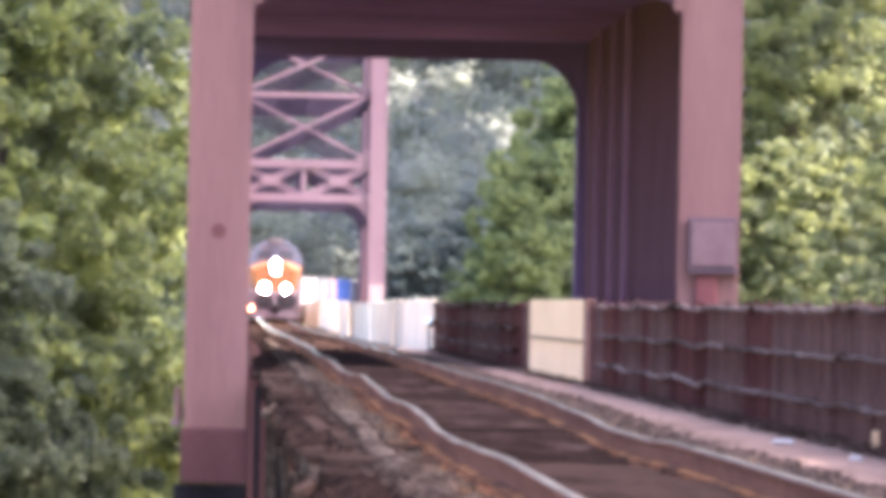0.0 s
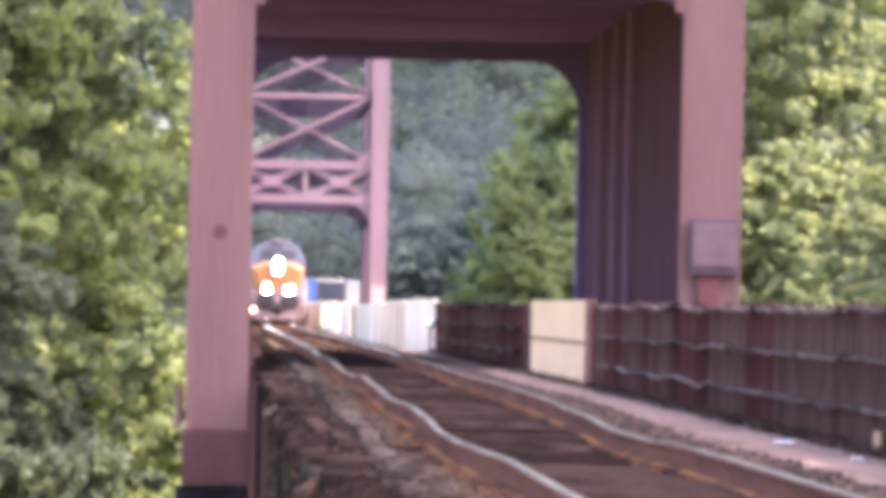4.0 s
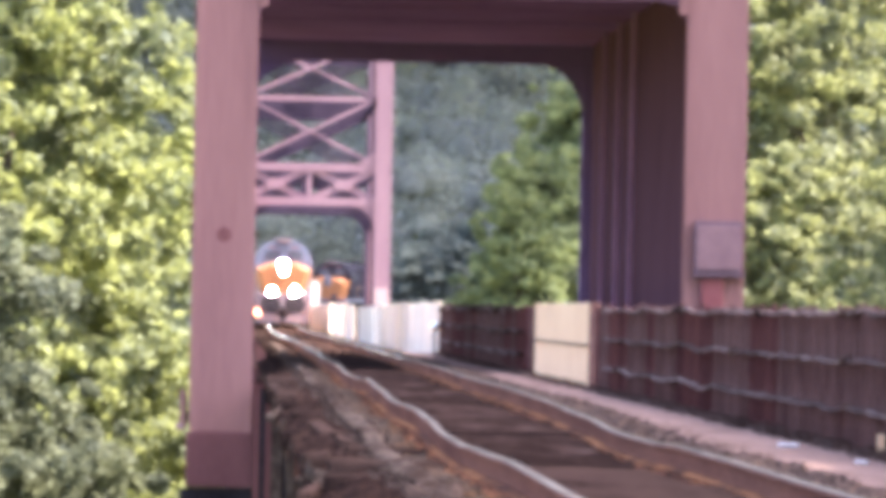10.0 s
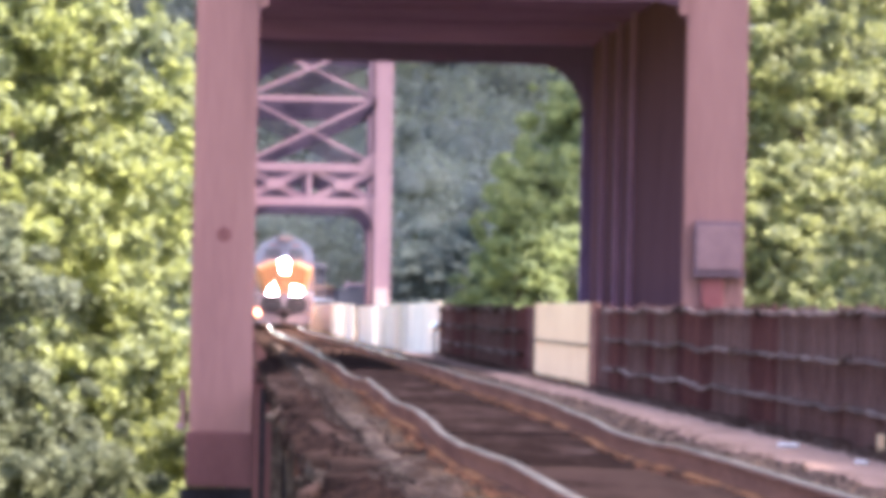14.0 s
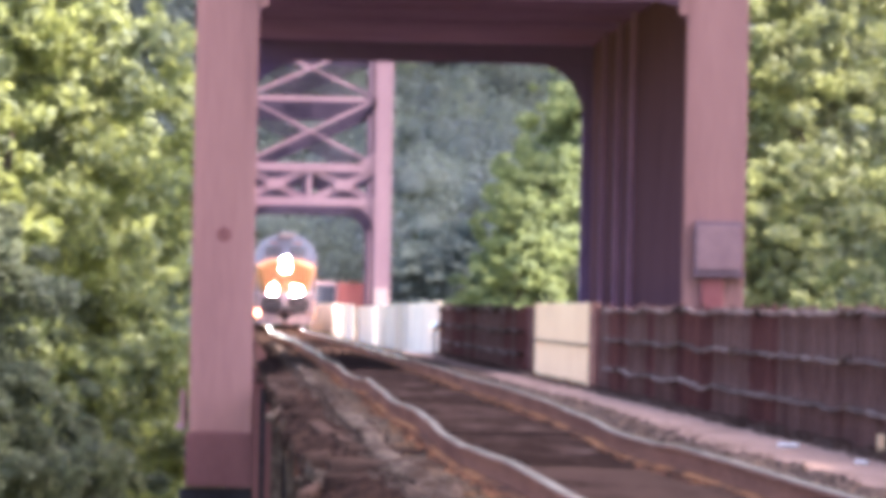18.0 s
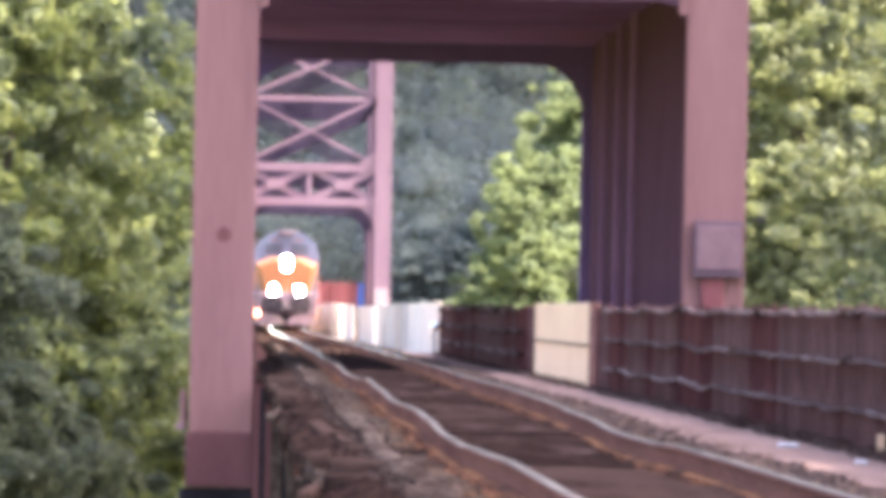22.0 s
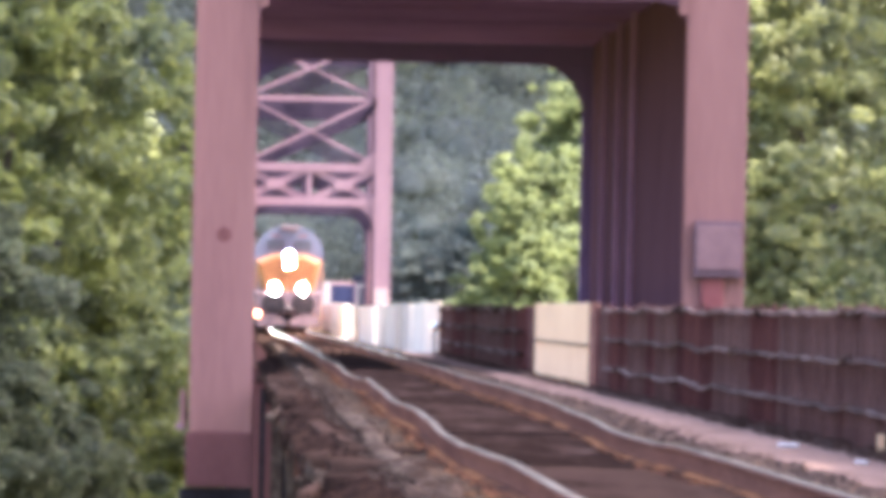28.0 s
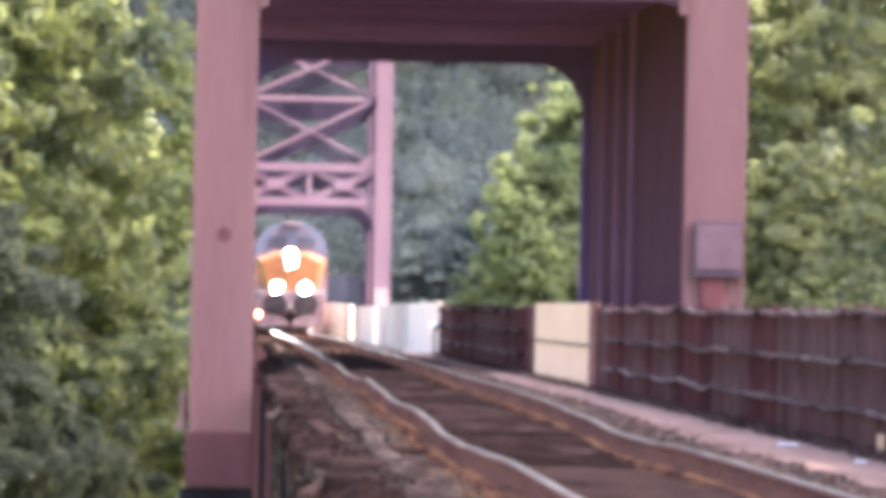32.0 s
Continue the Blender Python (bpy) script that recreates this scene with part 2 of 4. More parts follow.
def table(rows, p):
    if p <= rows[0][0]:
        return rows[0][1]
    for (a, u), (b, v) in zip(rows, rows[1:]):
        if p <= b:
            return u + (v - u) * smooth((p - a) / (b - a))
    return rows[-1][1]


# low joints and humps of the two rails: metres along, metres up
DIP_L = [(66, 0.0), (84, 0.0), (98, -0.05), (104, -0.08), (113, -0.08), (121, -0.03), (130, -0.01), (147, -0.05), (160, -0.01), (176, 0.03),
         (190, -0.03), (205, -0.06), (228, 0.0), (260, -0.02), (290, 0.02), (330, 0.0)]
DIP_R = [(66, 0.01), (86, 0.0), (98, -0.01), (106, -0.05), (115, -0.06), (125, -0.01), (143, 0.03), (160, 0.04), (190, 0.02), (215, 0.04),
         (240, 0.03), (280, 0.01), (340, 0.0)]



def wave(p, side):
    """Slow heave of the rails farther out, set so headlights glint towards the eye."""
    return 0.022 * smooth((p - 230) / 60) * (math.sin(p * 0.21 + side) + 0.6 * math.sin(p * 0.37 + 2.1 * side))


# ---- ground ----
def ground_z(x, y):
    bank = -13.0 + 12.2 * (1 - smooth((y - 34) / 22))
    hill = 90 * smooth((y - 1500) / 900) + 10 * smooth((y - 1180) / 250)
    shore = 7 * smooth((abs(x + 3) - 9) / 60) * smooth((y - 60) / 200)
    return bank + hill + shore + 0.5 * noise.noise((x * 0.03, y * 0.03, 0))


bm = bmesh.new()
xs = [-3500, -2000, -1000, -500, -250, -150, -100, -70, -50, -40, -30, -22, -16, -12, -9, -6, -3, 0, 3, 6, 9, 12, 16, 22, 30, 40, 50, 70, 100,
      150, 250, 500, 1000, 2000, 3500]
ys = [-3000, -1000, -300, -100, -30, 0, 20, 30, 34, 38, 42, 46, 50, 54, 58, 70, 90, 120, 160, 200, 250, 300, 350, 400, 450, 500, 600, 700, 800,
      900, 1000, 1100, 1200, 1300, 1400, 1600, 1800, 2000, 2200, 2400, 3000, 4500]
vv = [[bm.verts.new((x, y, ground_z(x, y))) for x in xs] for y in ys]
for j in range(len(ys) - 1):
    for i in range(len(xs) - 1):
        bm.faces.new((vv[j][i], vv[j][i + 1], vv[j + 1][i + 1], vv[j + 1][i]))
tagged(link("ground", bm, M_GROUND, smooth=True), "weedy brown river bank soil below the bridge", "ground", kind="structure")


# ---- track ----
def strip(name, x_off, profile, dips, material, parent, p0, p1, lump, grain, step, label, seed, cell=0.032):
    """A long lumpy bed of grit along the track: its profile in x and z, heaped at two scales."""
    us, zs = [q[0] for q in profile], [q[1] for q in profile]
    n = max(3, int((us[-1] - us[0]) / cell))
    u = np.linspace(us[0], us[-1], n + 1)
    base = np.interp(u, us, zs)
    ps = np.arange(p0, p1, step)
    g = np.random.default_rng(seed)
    h = g.normal(size=(len(ps), n + 1)) * grain
    side = g.normal(size=(len(ps), n + 1)) * cell * 0.3
    verts = []
    for i, p in enumerate(ps):
        x, y, a = along(float(p))
        z = drop(p) + table(dips, float(p))
        for j in range(n + 1):
            big = lump * (noise.noise((p * 0.35, float(u[j]) * 8, seed)) + 0.6 * noise.noise((p * 1.1, float(u[j]) * 14, seed + 5)))
            edge = 0.0 if 0 < j < n else -0.04
            verts.append((x + x_off + u[j] + side[i, j], y, z + base[j] + big + h[i, j] + edge))
    w = n + 1
    faces = [(i * w + j, i * w + j + 1, (i + 1) * w + j + 1, (i + 1) * w + j) for i in range(len(ps) - 1) for j in range(n)]
    me = bpy.data.meshes.new(name)
    me.from_pydata(verts, [], faces)
    me.materials.append(material)
    ob = new(name, me)
    ob.parent = parent
    ob["label"] = label
    return ob


track = thing("track", "rusty single railway track on timber bridge ties", "railway track", kind="structure")


def sweep(name, outline, x_off, dips, material, parent, p0, p1, label=""):
    """A rail: an outline in x and z drawn along the track."""
    ps, p = [], p0
    while p < p1:
        ps.append(p)
        p += 1.5 if p < 340 else 3
    ps.append(p1)
    bm, rings = bmesh.new(), []
    for p in ps:
        x, y, a = along(p)
        z = drop(p) + table(dips, p) + wave(p, x_off)
        rings.append([bm.verts.new((x + (x_off + u) * math.cos(a), y - (x_off + u) * math.sin(a), z + w)) for u, w in outline])
    n = len(outline)
    for r, s in zip(rings, rings[1:]):
        for i in range(n):
            bm.faces.new((r[i], s[i], s[(i + 1) % n], r[(i + 1) % n]))
    bm.faces.new(rings[0][::-1])
    bm.faces.new(rings[-1])
    bmesh.ops.recalc_face_normals(bm, faces=bm.faces)
    return part(name, bm, material, parent, label)


HEAD = [(-0.034, -0.009), (0.034, -0.009), (0.027, 0.0), (-0.027, 0.0)]
FOOT = [(-0.078, -0.19), (0.078, -0.19), (0.078, -0.174), (0.02, -0.158), (-0.02, -0.158), (-0.078, -0.174)]
WEB = [(0.012, -0.157), (0.010, -0.045), (0.037, -0.036), (0.037, -0.0095), (-0.037, -0.0095), (-0.037, -0.036), (-0.010, -0.045), (-0.012, -0.157)]
for x_off, dips in ((-0.7525, DIP_L), (0.7525, DIP_R)):
    rail = sweep("rail", WEB, x_off, dips, M_RAILSIDE, track, 30, END, "rust-brown steel rail")
    sweep("rail_head", HEAD, x_off, dips, M_RAILHEAD, rail, 30, 252, "worn pale rail head")
    sweep("rail_head", HEAD, x_off, dips, M_POLISHED, rail, 252, END, "polished shiny rail head")
    sweep("rail_foot", FOOT, x_off, dips, M_FOOT, rail, 30, END, "orange rusty rail foot")
    w = 0.27 if x_off < 0 else 0.15
    strip("rust_scale", x_off, [(-w, -0.235), (-0.6 * w, -0.185), (-0.09, -0.18)], dips, M_SCALE, rail, 60, 300, 0.02, 0.012, 0.5, "rust-stained grit along the rail foot", 50 + int(x_off > 0), 0.026)

# flakes of orange rust and loose clips along the rail feet
random.seed(3)
b = bmesh.new()
for k in range(3200):
    p = 62 + 230 * (k / 3200) ** 1.7 + random.uniform(0, 0.6)
    x_off, dips = random.choice(((-0.7525, DIP_L), (0.7525, DIP_R)))
    u, s = x_off - 0.09 - abs(random.gauss(0, 0.04 if x_off > 0 else 0.11)), random.uniform(0.01, 0.026)
    z = drop(p) + table(dips, p) - 0.19
    c = [b.verts.new((u + i * s, p + j * s * 4, z + random.uniform(-0.03, 0.0) + h)) for h in (0, s) for i, j in ((-1, -1), (1, -1), (1, 1), (-1, 1))]
    for q in ((4, 5, 6, 7), (0, 1, 5, 4), (1, 2, 6, 5), (2, 3, 7, 6), (3, 0, 4, 7)):
        b.faces.new([c[i] for i in q])
tagged(part("rust_flakes", b, M_SCALE, track), kind="stuff")

# ties, each its own piece, laid at 0.6 m
random.seed(4)
tie_meshes = []
for k in range(4):
    b = bx(-1.42 - 0.04 * k, 1.55, -0.13, 0.13, -0.24, 0.0, 0.015)
    for v in b.verts:
        v.co += Vector((random.uniform(-0.03, 0.03), random.uniform(-0.012, 0.012), random.uniform(-0.012, 0.006)))
    me = bpy.data.meshes.new("tie")
    b.to_mesh(me)
    b.free()
    me.materials.append(M_TIE)
    tie_meshes.append(me)
plate_mesh = bpy.data.meshes.new("tie_plate")
b = bx(-0.17, 0.17, -0.1, 0.1, 0.0, 0.02)
b.to_mesh(plate_mesh)
b.free()
plate_mesh.materials.append(M_RAILSIDE)


def tie_pose(p):
    x, y, a = along(p)
    zl, zr = table(DIP_L, p), table(DIP_R, p)
    return pose(x + random.uniform(-0.06, 0.06), y, drop(p) - 0.205 + (zl + zr) / 2, 0, -math.degrees((zr - zl) / 1.505),
                -math.degrees(a) + random.uniform(-1.2, 1.2))


for k in range(300):
    m = tie_pose(60.5 + 0.6 * k)
    again("tie", random.choice(tie_meshes), track, m)
rest = bmesh.new()
p = 240.8
while p < END - 5:
    m = tie_pose(p)
    for c in tie_meshes[:1]:
        rest.from_mesh(c)
        rest.verts.ensure_lookup_table()
        for v in rest.verts[-len(c.vertices):]:
            v.co = m @ v.co
    p += 0.6 if p < 420 else 1.8
tagged(part("far_ties", rest, M_TIE, track), kind="stuff")
for k in range(150):
    p = 60.5 + 0.6 * k
    x, y, a = along(p)
    for x_off, dips in ((-0.7525, DIP_L), (0.7525, DIP_R)):
        again("tie_plate", plate_mesh, track, pose(x + x_off, y, drop(p) + table(dips, p) - 0.205))

random.seed(41)
for k in range(26):
    p = 88 + 5.8 * k + random.uniform(-2, 2)
    o = bx(-1.5 - random.uniform(0, 0.55), -0.9, -0.12, 0.12, -0.2, 0.0, 0.03)
    part("long_tie", o, M_TIE, track, "long tie that once carried a walkway").matrix_basis = pose(0, p, -0.22, 0, random.uniform(-2, 3), random.uniform(-4, 4))
    if k % 2:
        part("walkway_bracket", bx(-1.8, -1.74, p - 0.1, p + 0.1, -1.0, -0.3, 0.01), M_RAILSIDE, track, "rusty upright bracket")
# old planks of the lost walkway, lying askew along the tie ends
for k in range(34):
    p, n, w, u = 88 + 4.4 * k + random.uniform(-2, 2), random.uniform(2.5, 4.5), random.uniform(0.035, 0.08), random.uniform(-1.95, -1.5)
    o = bx(-w, w, -n, n, -0.05, 0.03, 0.012)
    for v in o.verts:
        v.co.z += random.uniform(-0.02, 0.02)
    part("old_plank", o, M_TIMBER if k % 3 == 0 else M_TIE, track, "loose grey weathered plank").matrix_basis = pose(u, p, -0.2 - random.uniform(0, 0.18), random.uniform(-0.8, 0.8), random.uniform(-8, 8), random.uniform(-1.6, 1.6))
for k in range(16):
    p, u = 66 + 9 * k + random.uniform(-3, 3), random.uniform(-2.05, -1.6)
    o = bx(-0.035, 0.035, -0.05, 0.05, -1.5, 0.0, 0.01)
    part("old_stake", o, M_TIMBER, track, "leaning weathered upright").matrix_basis = pose(u, p, -0.25 - random.uniform(0, 0.2), 0, random.uniform(-5, 5))
# guard timbers along the ties, in lengths
guard = thing("guard_timber", "weathered grey guard timbers along tie ends", "guard timber", kind="structure")
random.seed(7)
for x_off in (-1.3,):
    p = 58.0
    while p < 420:
        n = random.uniform(13, 24)
        bm = bmesh.new()
        prev = None
        steps = int(n / 0.6)
        for q in range(steps + 1):
            y = p + n * q / steps
            z = drop(y) + table(DIP_L, y) - 0.2 + 0.02 * noise.noise((y * 0.4, 3.0, 1.0))
            side = x_off + 0.03 * noise.noise((y * 0.25, 8.0, 2.0))
            c = [bm.verts.new((side + i + random.uniform(-0.012, 0.012), y, z + j + (random.uniform(-0.022, 0.014) if j > 0.02 else 0))) for i, j in
                 ((-0.085, 0), (0.085, 0), (0.085, 0.085), (0.04, 0.1), (-0.03, 0.09), (-0.085, 0.08))]
            if prev:
                for i in range(6):
                    bm.faces.new((prev[i], prev[(i + 1) % 6], c[(i + 1) % 6], c[i]))
            else:
                bm.faces.new(c[::-1])
            prev = c
        bm.faces.new(prev)
        bmesh.ops.recalc_face_normals(bm, faces=bm.faces)
        part("timber", bm, M_TIMBER, guard)
        p += n + 0.03

# packed grit beside the left rail and over the old tie ends
strip("grit_bed", 0.0, [(-1.22, -0.2), (-1.12, -0.165), (-0.98, -0.175), (-0.9, -0.2)], DIP_L, M_BED, track, 60, 310, 0.035, 0.016, 0.45, "grey gritty bed beside the rail", 61)
strip("rotten_ledge", 0.0, [(-1.95, -0.34), (-1.7, -0.215), (-1.5, -0.185), (-1.39, -0.175)], DIP_L, M_LEDGE, track, 60, 310, 0.022, 0.014, 0.6, "dark rotten timber ledge", 62, 0.034)

strip("track_fill", 0.0, [(-0.62, -0.2), (-0.2, -0.15), (0.2, -0.15), (0.62, -0.2)], DIP_L, M_LEDGE, track, 312, 800, 0.06, 0.025, 1.4, "dark grit heaped between the far rails", 65, 0.06)

# dark planking between the rails and grit on the right of them
deck = thing("track_deck", "dark weathered planking between the rails", "decking", kind="structure")
random.seed(9)
p = 58.0
while p < 308:
    n = random.uniform(8, 13)
    b = bmesh.new()
    prev = None
    lift, tip = random.uniform(0, 0.025), random.uniform(-0.015, 0.015)
    for q in range(19):
        y = p + n * q / 18 
        z = drop(y) + (table(DIP_L, y) + table(DIP_R, y)) / 2 - 0.17 + lift + tip * q / 18
        row = [b.verts.new((u, y, z + 0.03 * noise.noise((u * 4, y * 0.5, 3)) + 0.02 * noise.noise((u * 9, y * 1.7, 8)))) for u in (-0.6, -0.36, -0.12, 0.12, 0.36, 0.6)]
        low = [b.verts.new((u, y, z - 0.09)) for u in (-0.6, 0.6)]
        if prev:
            for i in range(5):
                b.faces.new((prev[0][i], prev[0][i + 1], row[i + 1], row[i]))
            b.faces.new((prev[1][0], prev[0][0], row[0], low[0]))
            b.faces.new((prev[0][5], prev[1][1], low[1], row[5]))
        else:
            b.faces.new((low[0], low[1], *row[::-1]))
        prev = (row, low)
    bmesh.ops.recalc_face_normals(b, faces=b.faces)
    part("plank", b, M_MAT, deck)
    p += n

# ---- approach deck, girders and piers ----
approach = thing("approach_span", "rusty steel girders carrying the timber deck on concrete piers", "bridge", kind="structure")
for x in (-1.0, 1.0):
    g = part("girder", bx(x - 0.012, x + 0.012, 40, 236, -2.2, -0.46), M_OXIDE, approach)
    part("flange", bx(x - 0.2, x + 0.2, 40, 236, -0.5, -0.465), M_OXIDE, g)
    part("flange", bx(x - 0.2, x + 0.2, 40, 236, -2.24, -2.2), M_OXIDE, g)
    for k in range(64):
        part("stiffener", bx(x - 0.15, x + 0.15, 42 + 3 * k, 42.02 + 3 * k, -2.19, -0.51), M_OXIDE, g)
for y in (44, 92, 140, 188):
    b = bx(-2.6, 3.4, y - 1.1, y + 1.1, -3.0, -2.25, 0.1)
    box(b, -2.3, 3.1, y - 0.9, y + 0.9, -14, -2.95, 0.05)
    part("pier", b, M_STONE, approach)

# sandy walkway beside the track with its bearers
walkway = thing("walkway", "sand-covered timber walkway beside the track", "walkway", kind="structure")
b = bmesh.new()
random.seed(12)
prev = None
p = 40.0
while p < 348:
    u0, u1 = 1.5 + 0.05 * noise.noise((p * 0.2, 0, 0)), 2.74
    row = [b.verts.new((along(p)[0] + u, p, drop(p) - 0.15 + 0.02 * noise.noise((p * 0.3, u * 3, 4)))) for u in (u0, 1.85, 2.1, 2.4, u1)]
    if prev:
        for i in range(4):
            b.faces.new((prev[i], prev[i + 1], row[i + 1], row[i]))
    prev = row
    p += 1.0 if p < 340 else 10
r = bmesh.ops.extrude_face_region(b, geom=b.faces[:])
for v in r["geom"]:
    if isinstance(v, bmesh.types.BMVert):
        v.co.z -= 0.1
bmesh.ops.recalc_face_normals(b, faces=b.faces)
part("walk_surface", b, M_SAND, walkway)
strip("gravel_edge", 0.0, [(0.86, -0.235), (0.95, -0.18), (1.2, -0.15), (1.4, -0.115), (1.5, -0.12), (1.6, -0.2)], DIP_R, M_GRIT, walkway, 60, 340, 0.035, 0.02, 0.5, "dark gravel shoulder with weeds", 63)
strip("stone_bed", 0.0, [(0.86, -0.3), (1.2, -0.3), (1.9, -0.34), (2.62, -0.34)], DIP_R, M_GRIT, walkway, 335, 800, 0.09, 0.03, 1.5, "dark lumpy stone bed beside the far track", 64, 0.06)
part("bearer", bx(1.5, 2.9, 40, 236, -0.46, -0.27), M_OXIDE, walkway)
# loose grit between tie ends and walkway
b = bmesh.new()
random.seed(15)
for k in range(4200):
    p = 62 + 250 * (k / 4200) ** 1.6 + random.uniform(0, 1)
    u = random.choice((1.5, 2.58, -1.27, -1.36)) + random.gauss(0, 0.06)
    s = random.uniform(0.018, 0.048)
    zg = drop(p) + (table(DIP_L if u < 0 else DIP_R, p) if u < 2 else 0)
    bmesh.ops.create_icosphere(b, subdivisions=1, radius=s, matrix=pose(u, p, -0.16 + zg, random.uniform(0, 90), 0, random.uniform(0, 90))
                               @ Matrix.Diagonal((1, 1.4, 0.6, 1))) if k < 900 else box(
        b, u - s, u + s, p - s * 1.5, p + s * 1.5, -0.21 + zg, -0.17 + s * 0.7 + zg)
tagged(link("grit", b, M_GRIT), "loose dark ballast stones along the walkway edge", "gravel", kind="stuff")

# ---- fence ----
FX = 2.66
fence = thing("fence", "dark rusty board fence with bleached wavy rails", "fence", kind="structure")
random.seed(21)
BZ, TZ = -0.15, 1.05
fence_meshes = []
for k in range(6):
    w = 1.19
    b = bx(-0.02, 0.02, -w / 2, w / 2, 0, 1.0, 0.008)
    for i in range(5):
        if (i * 7 + k * 3) % 3 == 0:
            box(b, -0.04 - 0.008 * ((i + k) % 3), -0.018, -w / 2 + 0.22 * i + 0.015, -w / 2 + 0.22 * i + 0.2, 0.01, 1.0 + 0.012 * ((i * k) % 4))
    me = bpy.data.meshes.new("fence_board")
    b.to_mesh(me)
    b.free()
    me.materials.append(M_FENCE if k < 4 else M_FENCE_RED)
    fence_meshes.append(me)
p = 58.0
run, red = 0, False
while p < 338:
    run -= 1
    if run < 0:
        run, red = random.randint(2, 7), random.random() < 0.35
    cream = 192 < p < 229
    if not cream:
        h = 1.16 + random.uniform(-0.03, 0.03)
        again("fence_board", random.choice(fence_meshes[4:] if red else fence_meshes[:4]), fence,
              pose(FX + random.uniform(-0.007, 0.01), p, BZ + random.uniform(-0.02, 0.02), 0, random.uniform(-0.8, 0.8), random.uniform(-0.4, 0.4))
              @ Matrix.Diagonal((1, 1, h, 1)))
    p += 1.14
# three lumpy rails, joined and lashed at the same places
joints = [58.0]
while joints[-1] < 330:
    joints.append(joints[-1] + random.uniform(5.5, 11.0))


def rail_z(y, h):
    """The rails rise and sag together."""
    return 0.05 * noise.noise((y * 0.16, 7.0, 0)) + 0.03 * noise.noise((y * 0.5, h, 2.0)) + 0.014 * noise.noise((y * 1.7, h * 3, 5.0))


for h in (0.33, 0.73, 1.13):
    for u, w in zip(joints, joints[1:]):
        if 184 < u < 229 or w > 338:
            continue
        b = bmesh.new()
        prev = None
        n = max(8, int((w - u) / 0.7))
        for q in range(n + 1):
            y = u + (w - u) * q / n
            z = BZ + h + rail_z(y, h)
            r = 0.024 + 0.012 * noise.noise((y * 2.1, h * 5, 1.0))
            c = [b.verts.new((FX - 0.105 + i * r, y, z + j * r)) for i, j in ((-1.3, -0.6), (0, -1), (1.3, -0.6), (1.3, 0.6), (0, 1), (-1.3, 0.6))]
            if prev:
                for i in range(6):
                    b.faces.new((prev[i], prev[(i + 1) % 6], c[(i + 1) % 6], c[i]))
            else:
                b.faces.new(c[::-1])
            prev = c
        b.faces.new(prev)
        bmesh.ops.recalc_face_normals(b, faces=b.faces)
        part("fence_rail", b, M_FRAIL, fence, "bleached grey wavy rail")
        if random.random() < 0.5:
            z, r = BZ + h + rail_z(u, h) + 0.01, random.uniform(0.04, 0.062) * (1.25 if h > 1 else 1)
            o = bmesh.new()
            bmesh.ops.create_icosphere(o, subdivisions=2, radius=r, matrix=Matrix.Translation((FX - 0.12, u, z)) @ Matrix.Diagonal((1.2, 4.0, 0.85, 1)))
            for v in o.verts:
                v.co.z += 0.018 * noise.noise((v.co.y * 6, v.co.x * 20, h))
            part("rail_lashing", o, M_TIE, fence, "dark lump where the rails join")
for k in range(47):
    p = 58 + 6.0 * k
    if not 190 < p < 230:
        part("post", bx(FX + 0.02, FX + 0.14, p - 0.06, p + 0.06, -0.45, 0.98 + random.uniform(-0.04, 0.04), 0.01), M_FENCE, fence)

cream = thing("barrier_panel", "clean cream painted board barrier in the fence", "barrier")
b = bx(FX - 0.08, FX - 0.02, 193.4, 228.5, -0.12, 1.08, 0.01)
part("board", b, M_CREAM, cream)
part("end_post", bx(FX - 0.1, FX + 0.06, 193.15, 193.38, -0.3, 1.09, 0.01), M_FENCE, cream, "dark post at the end of the panel")
part("batten", bx(FX - 0.11, FX - 0.081, 193.4, 228.5, 0.46, 0.488), M_FRAIL, cream, "weathered grey batten")
for y in (193.6, 210, 228):
    part("post", bx(FX - 0.018, FX + 0.1, y - 0.08, y + 0.08, -0.3, 1.06), M_TIMBER, cream)
random.seed(33)
spans = [(338, 372), (373, 420), (421, 486), (488, 556), (572, 612), (636, 690), (698, 740), (742, 784), (792, 850), (855, 930)]
for i, (u, w) in enumerate(spans):
    wp = thing("barrier_panel", "sunlit white painted board barrier beside the track", "barrier", group="white barriers")
    mid_y = (u + w) / 2
    n = 3
    for k in range(n):
        ya, yb = u - mid_y + (w - u) * k / n, u - mid_y + (w - u) * (k + 1) / n - 0.1
        top = 1.12 + 0.1 * smooth((u - 500) / 100) + random.uniform(-0.03, 0.03)
        o = part("board", bx(-0.03, 0.03, (ya - yb) / 2, (yb - ya) / 2, -0.45, top, 0.01), M_WHITE, wp)
        o.matrix_basis = pose(random.uniform(-0.03, 0.03), (ya + yb) / 2, 0, 0, random.uniform(-0.6, 0.6), random.uniform(-0.14, 0.14))
        part("post", bx(0.12, 0.22, ya, ya + 0.12, -0.6, 1.08), M_TIMBER, wp)
    wp.matrix_basis = pose(FX + along(mid_y)[0], mid_y, drop(mid_y))

lens = bpy.data.materials.new("reflector_lens")
lens.use_nodes = True
lens.node_tree.nodes["Principled BSDF"].inputs["Metallic"].default_value = 1.0
lens.node_tree.nodes["Principled BSDF"].inputs["Base Color"].default_value = (0.85, 0.95, 0.88, 1)
lens.node_tree.nodes["Principled BSDF"].inputs["Roughness"].default_value = 0.3
refl = thing("reflector", "round silvery track reflector on a short stem", "reflector", pose(2.5, 336.5, 0))
bm = bmesh.new()
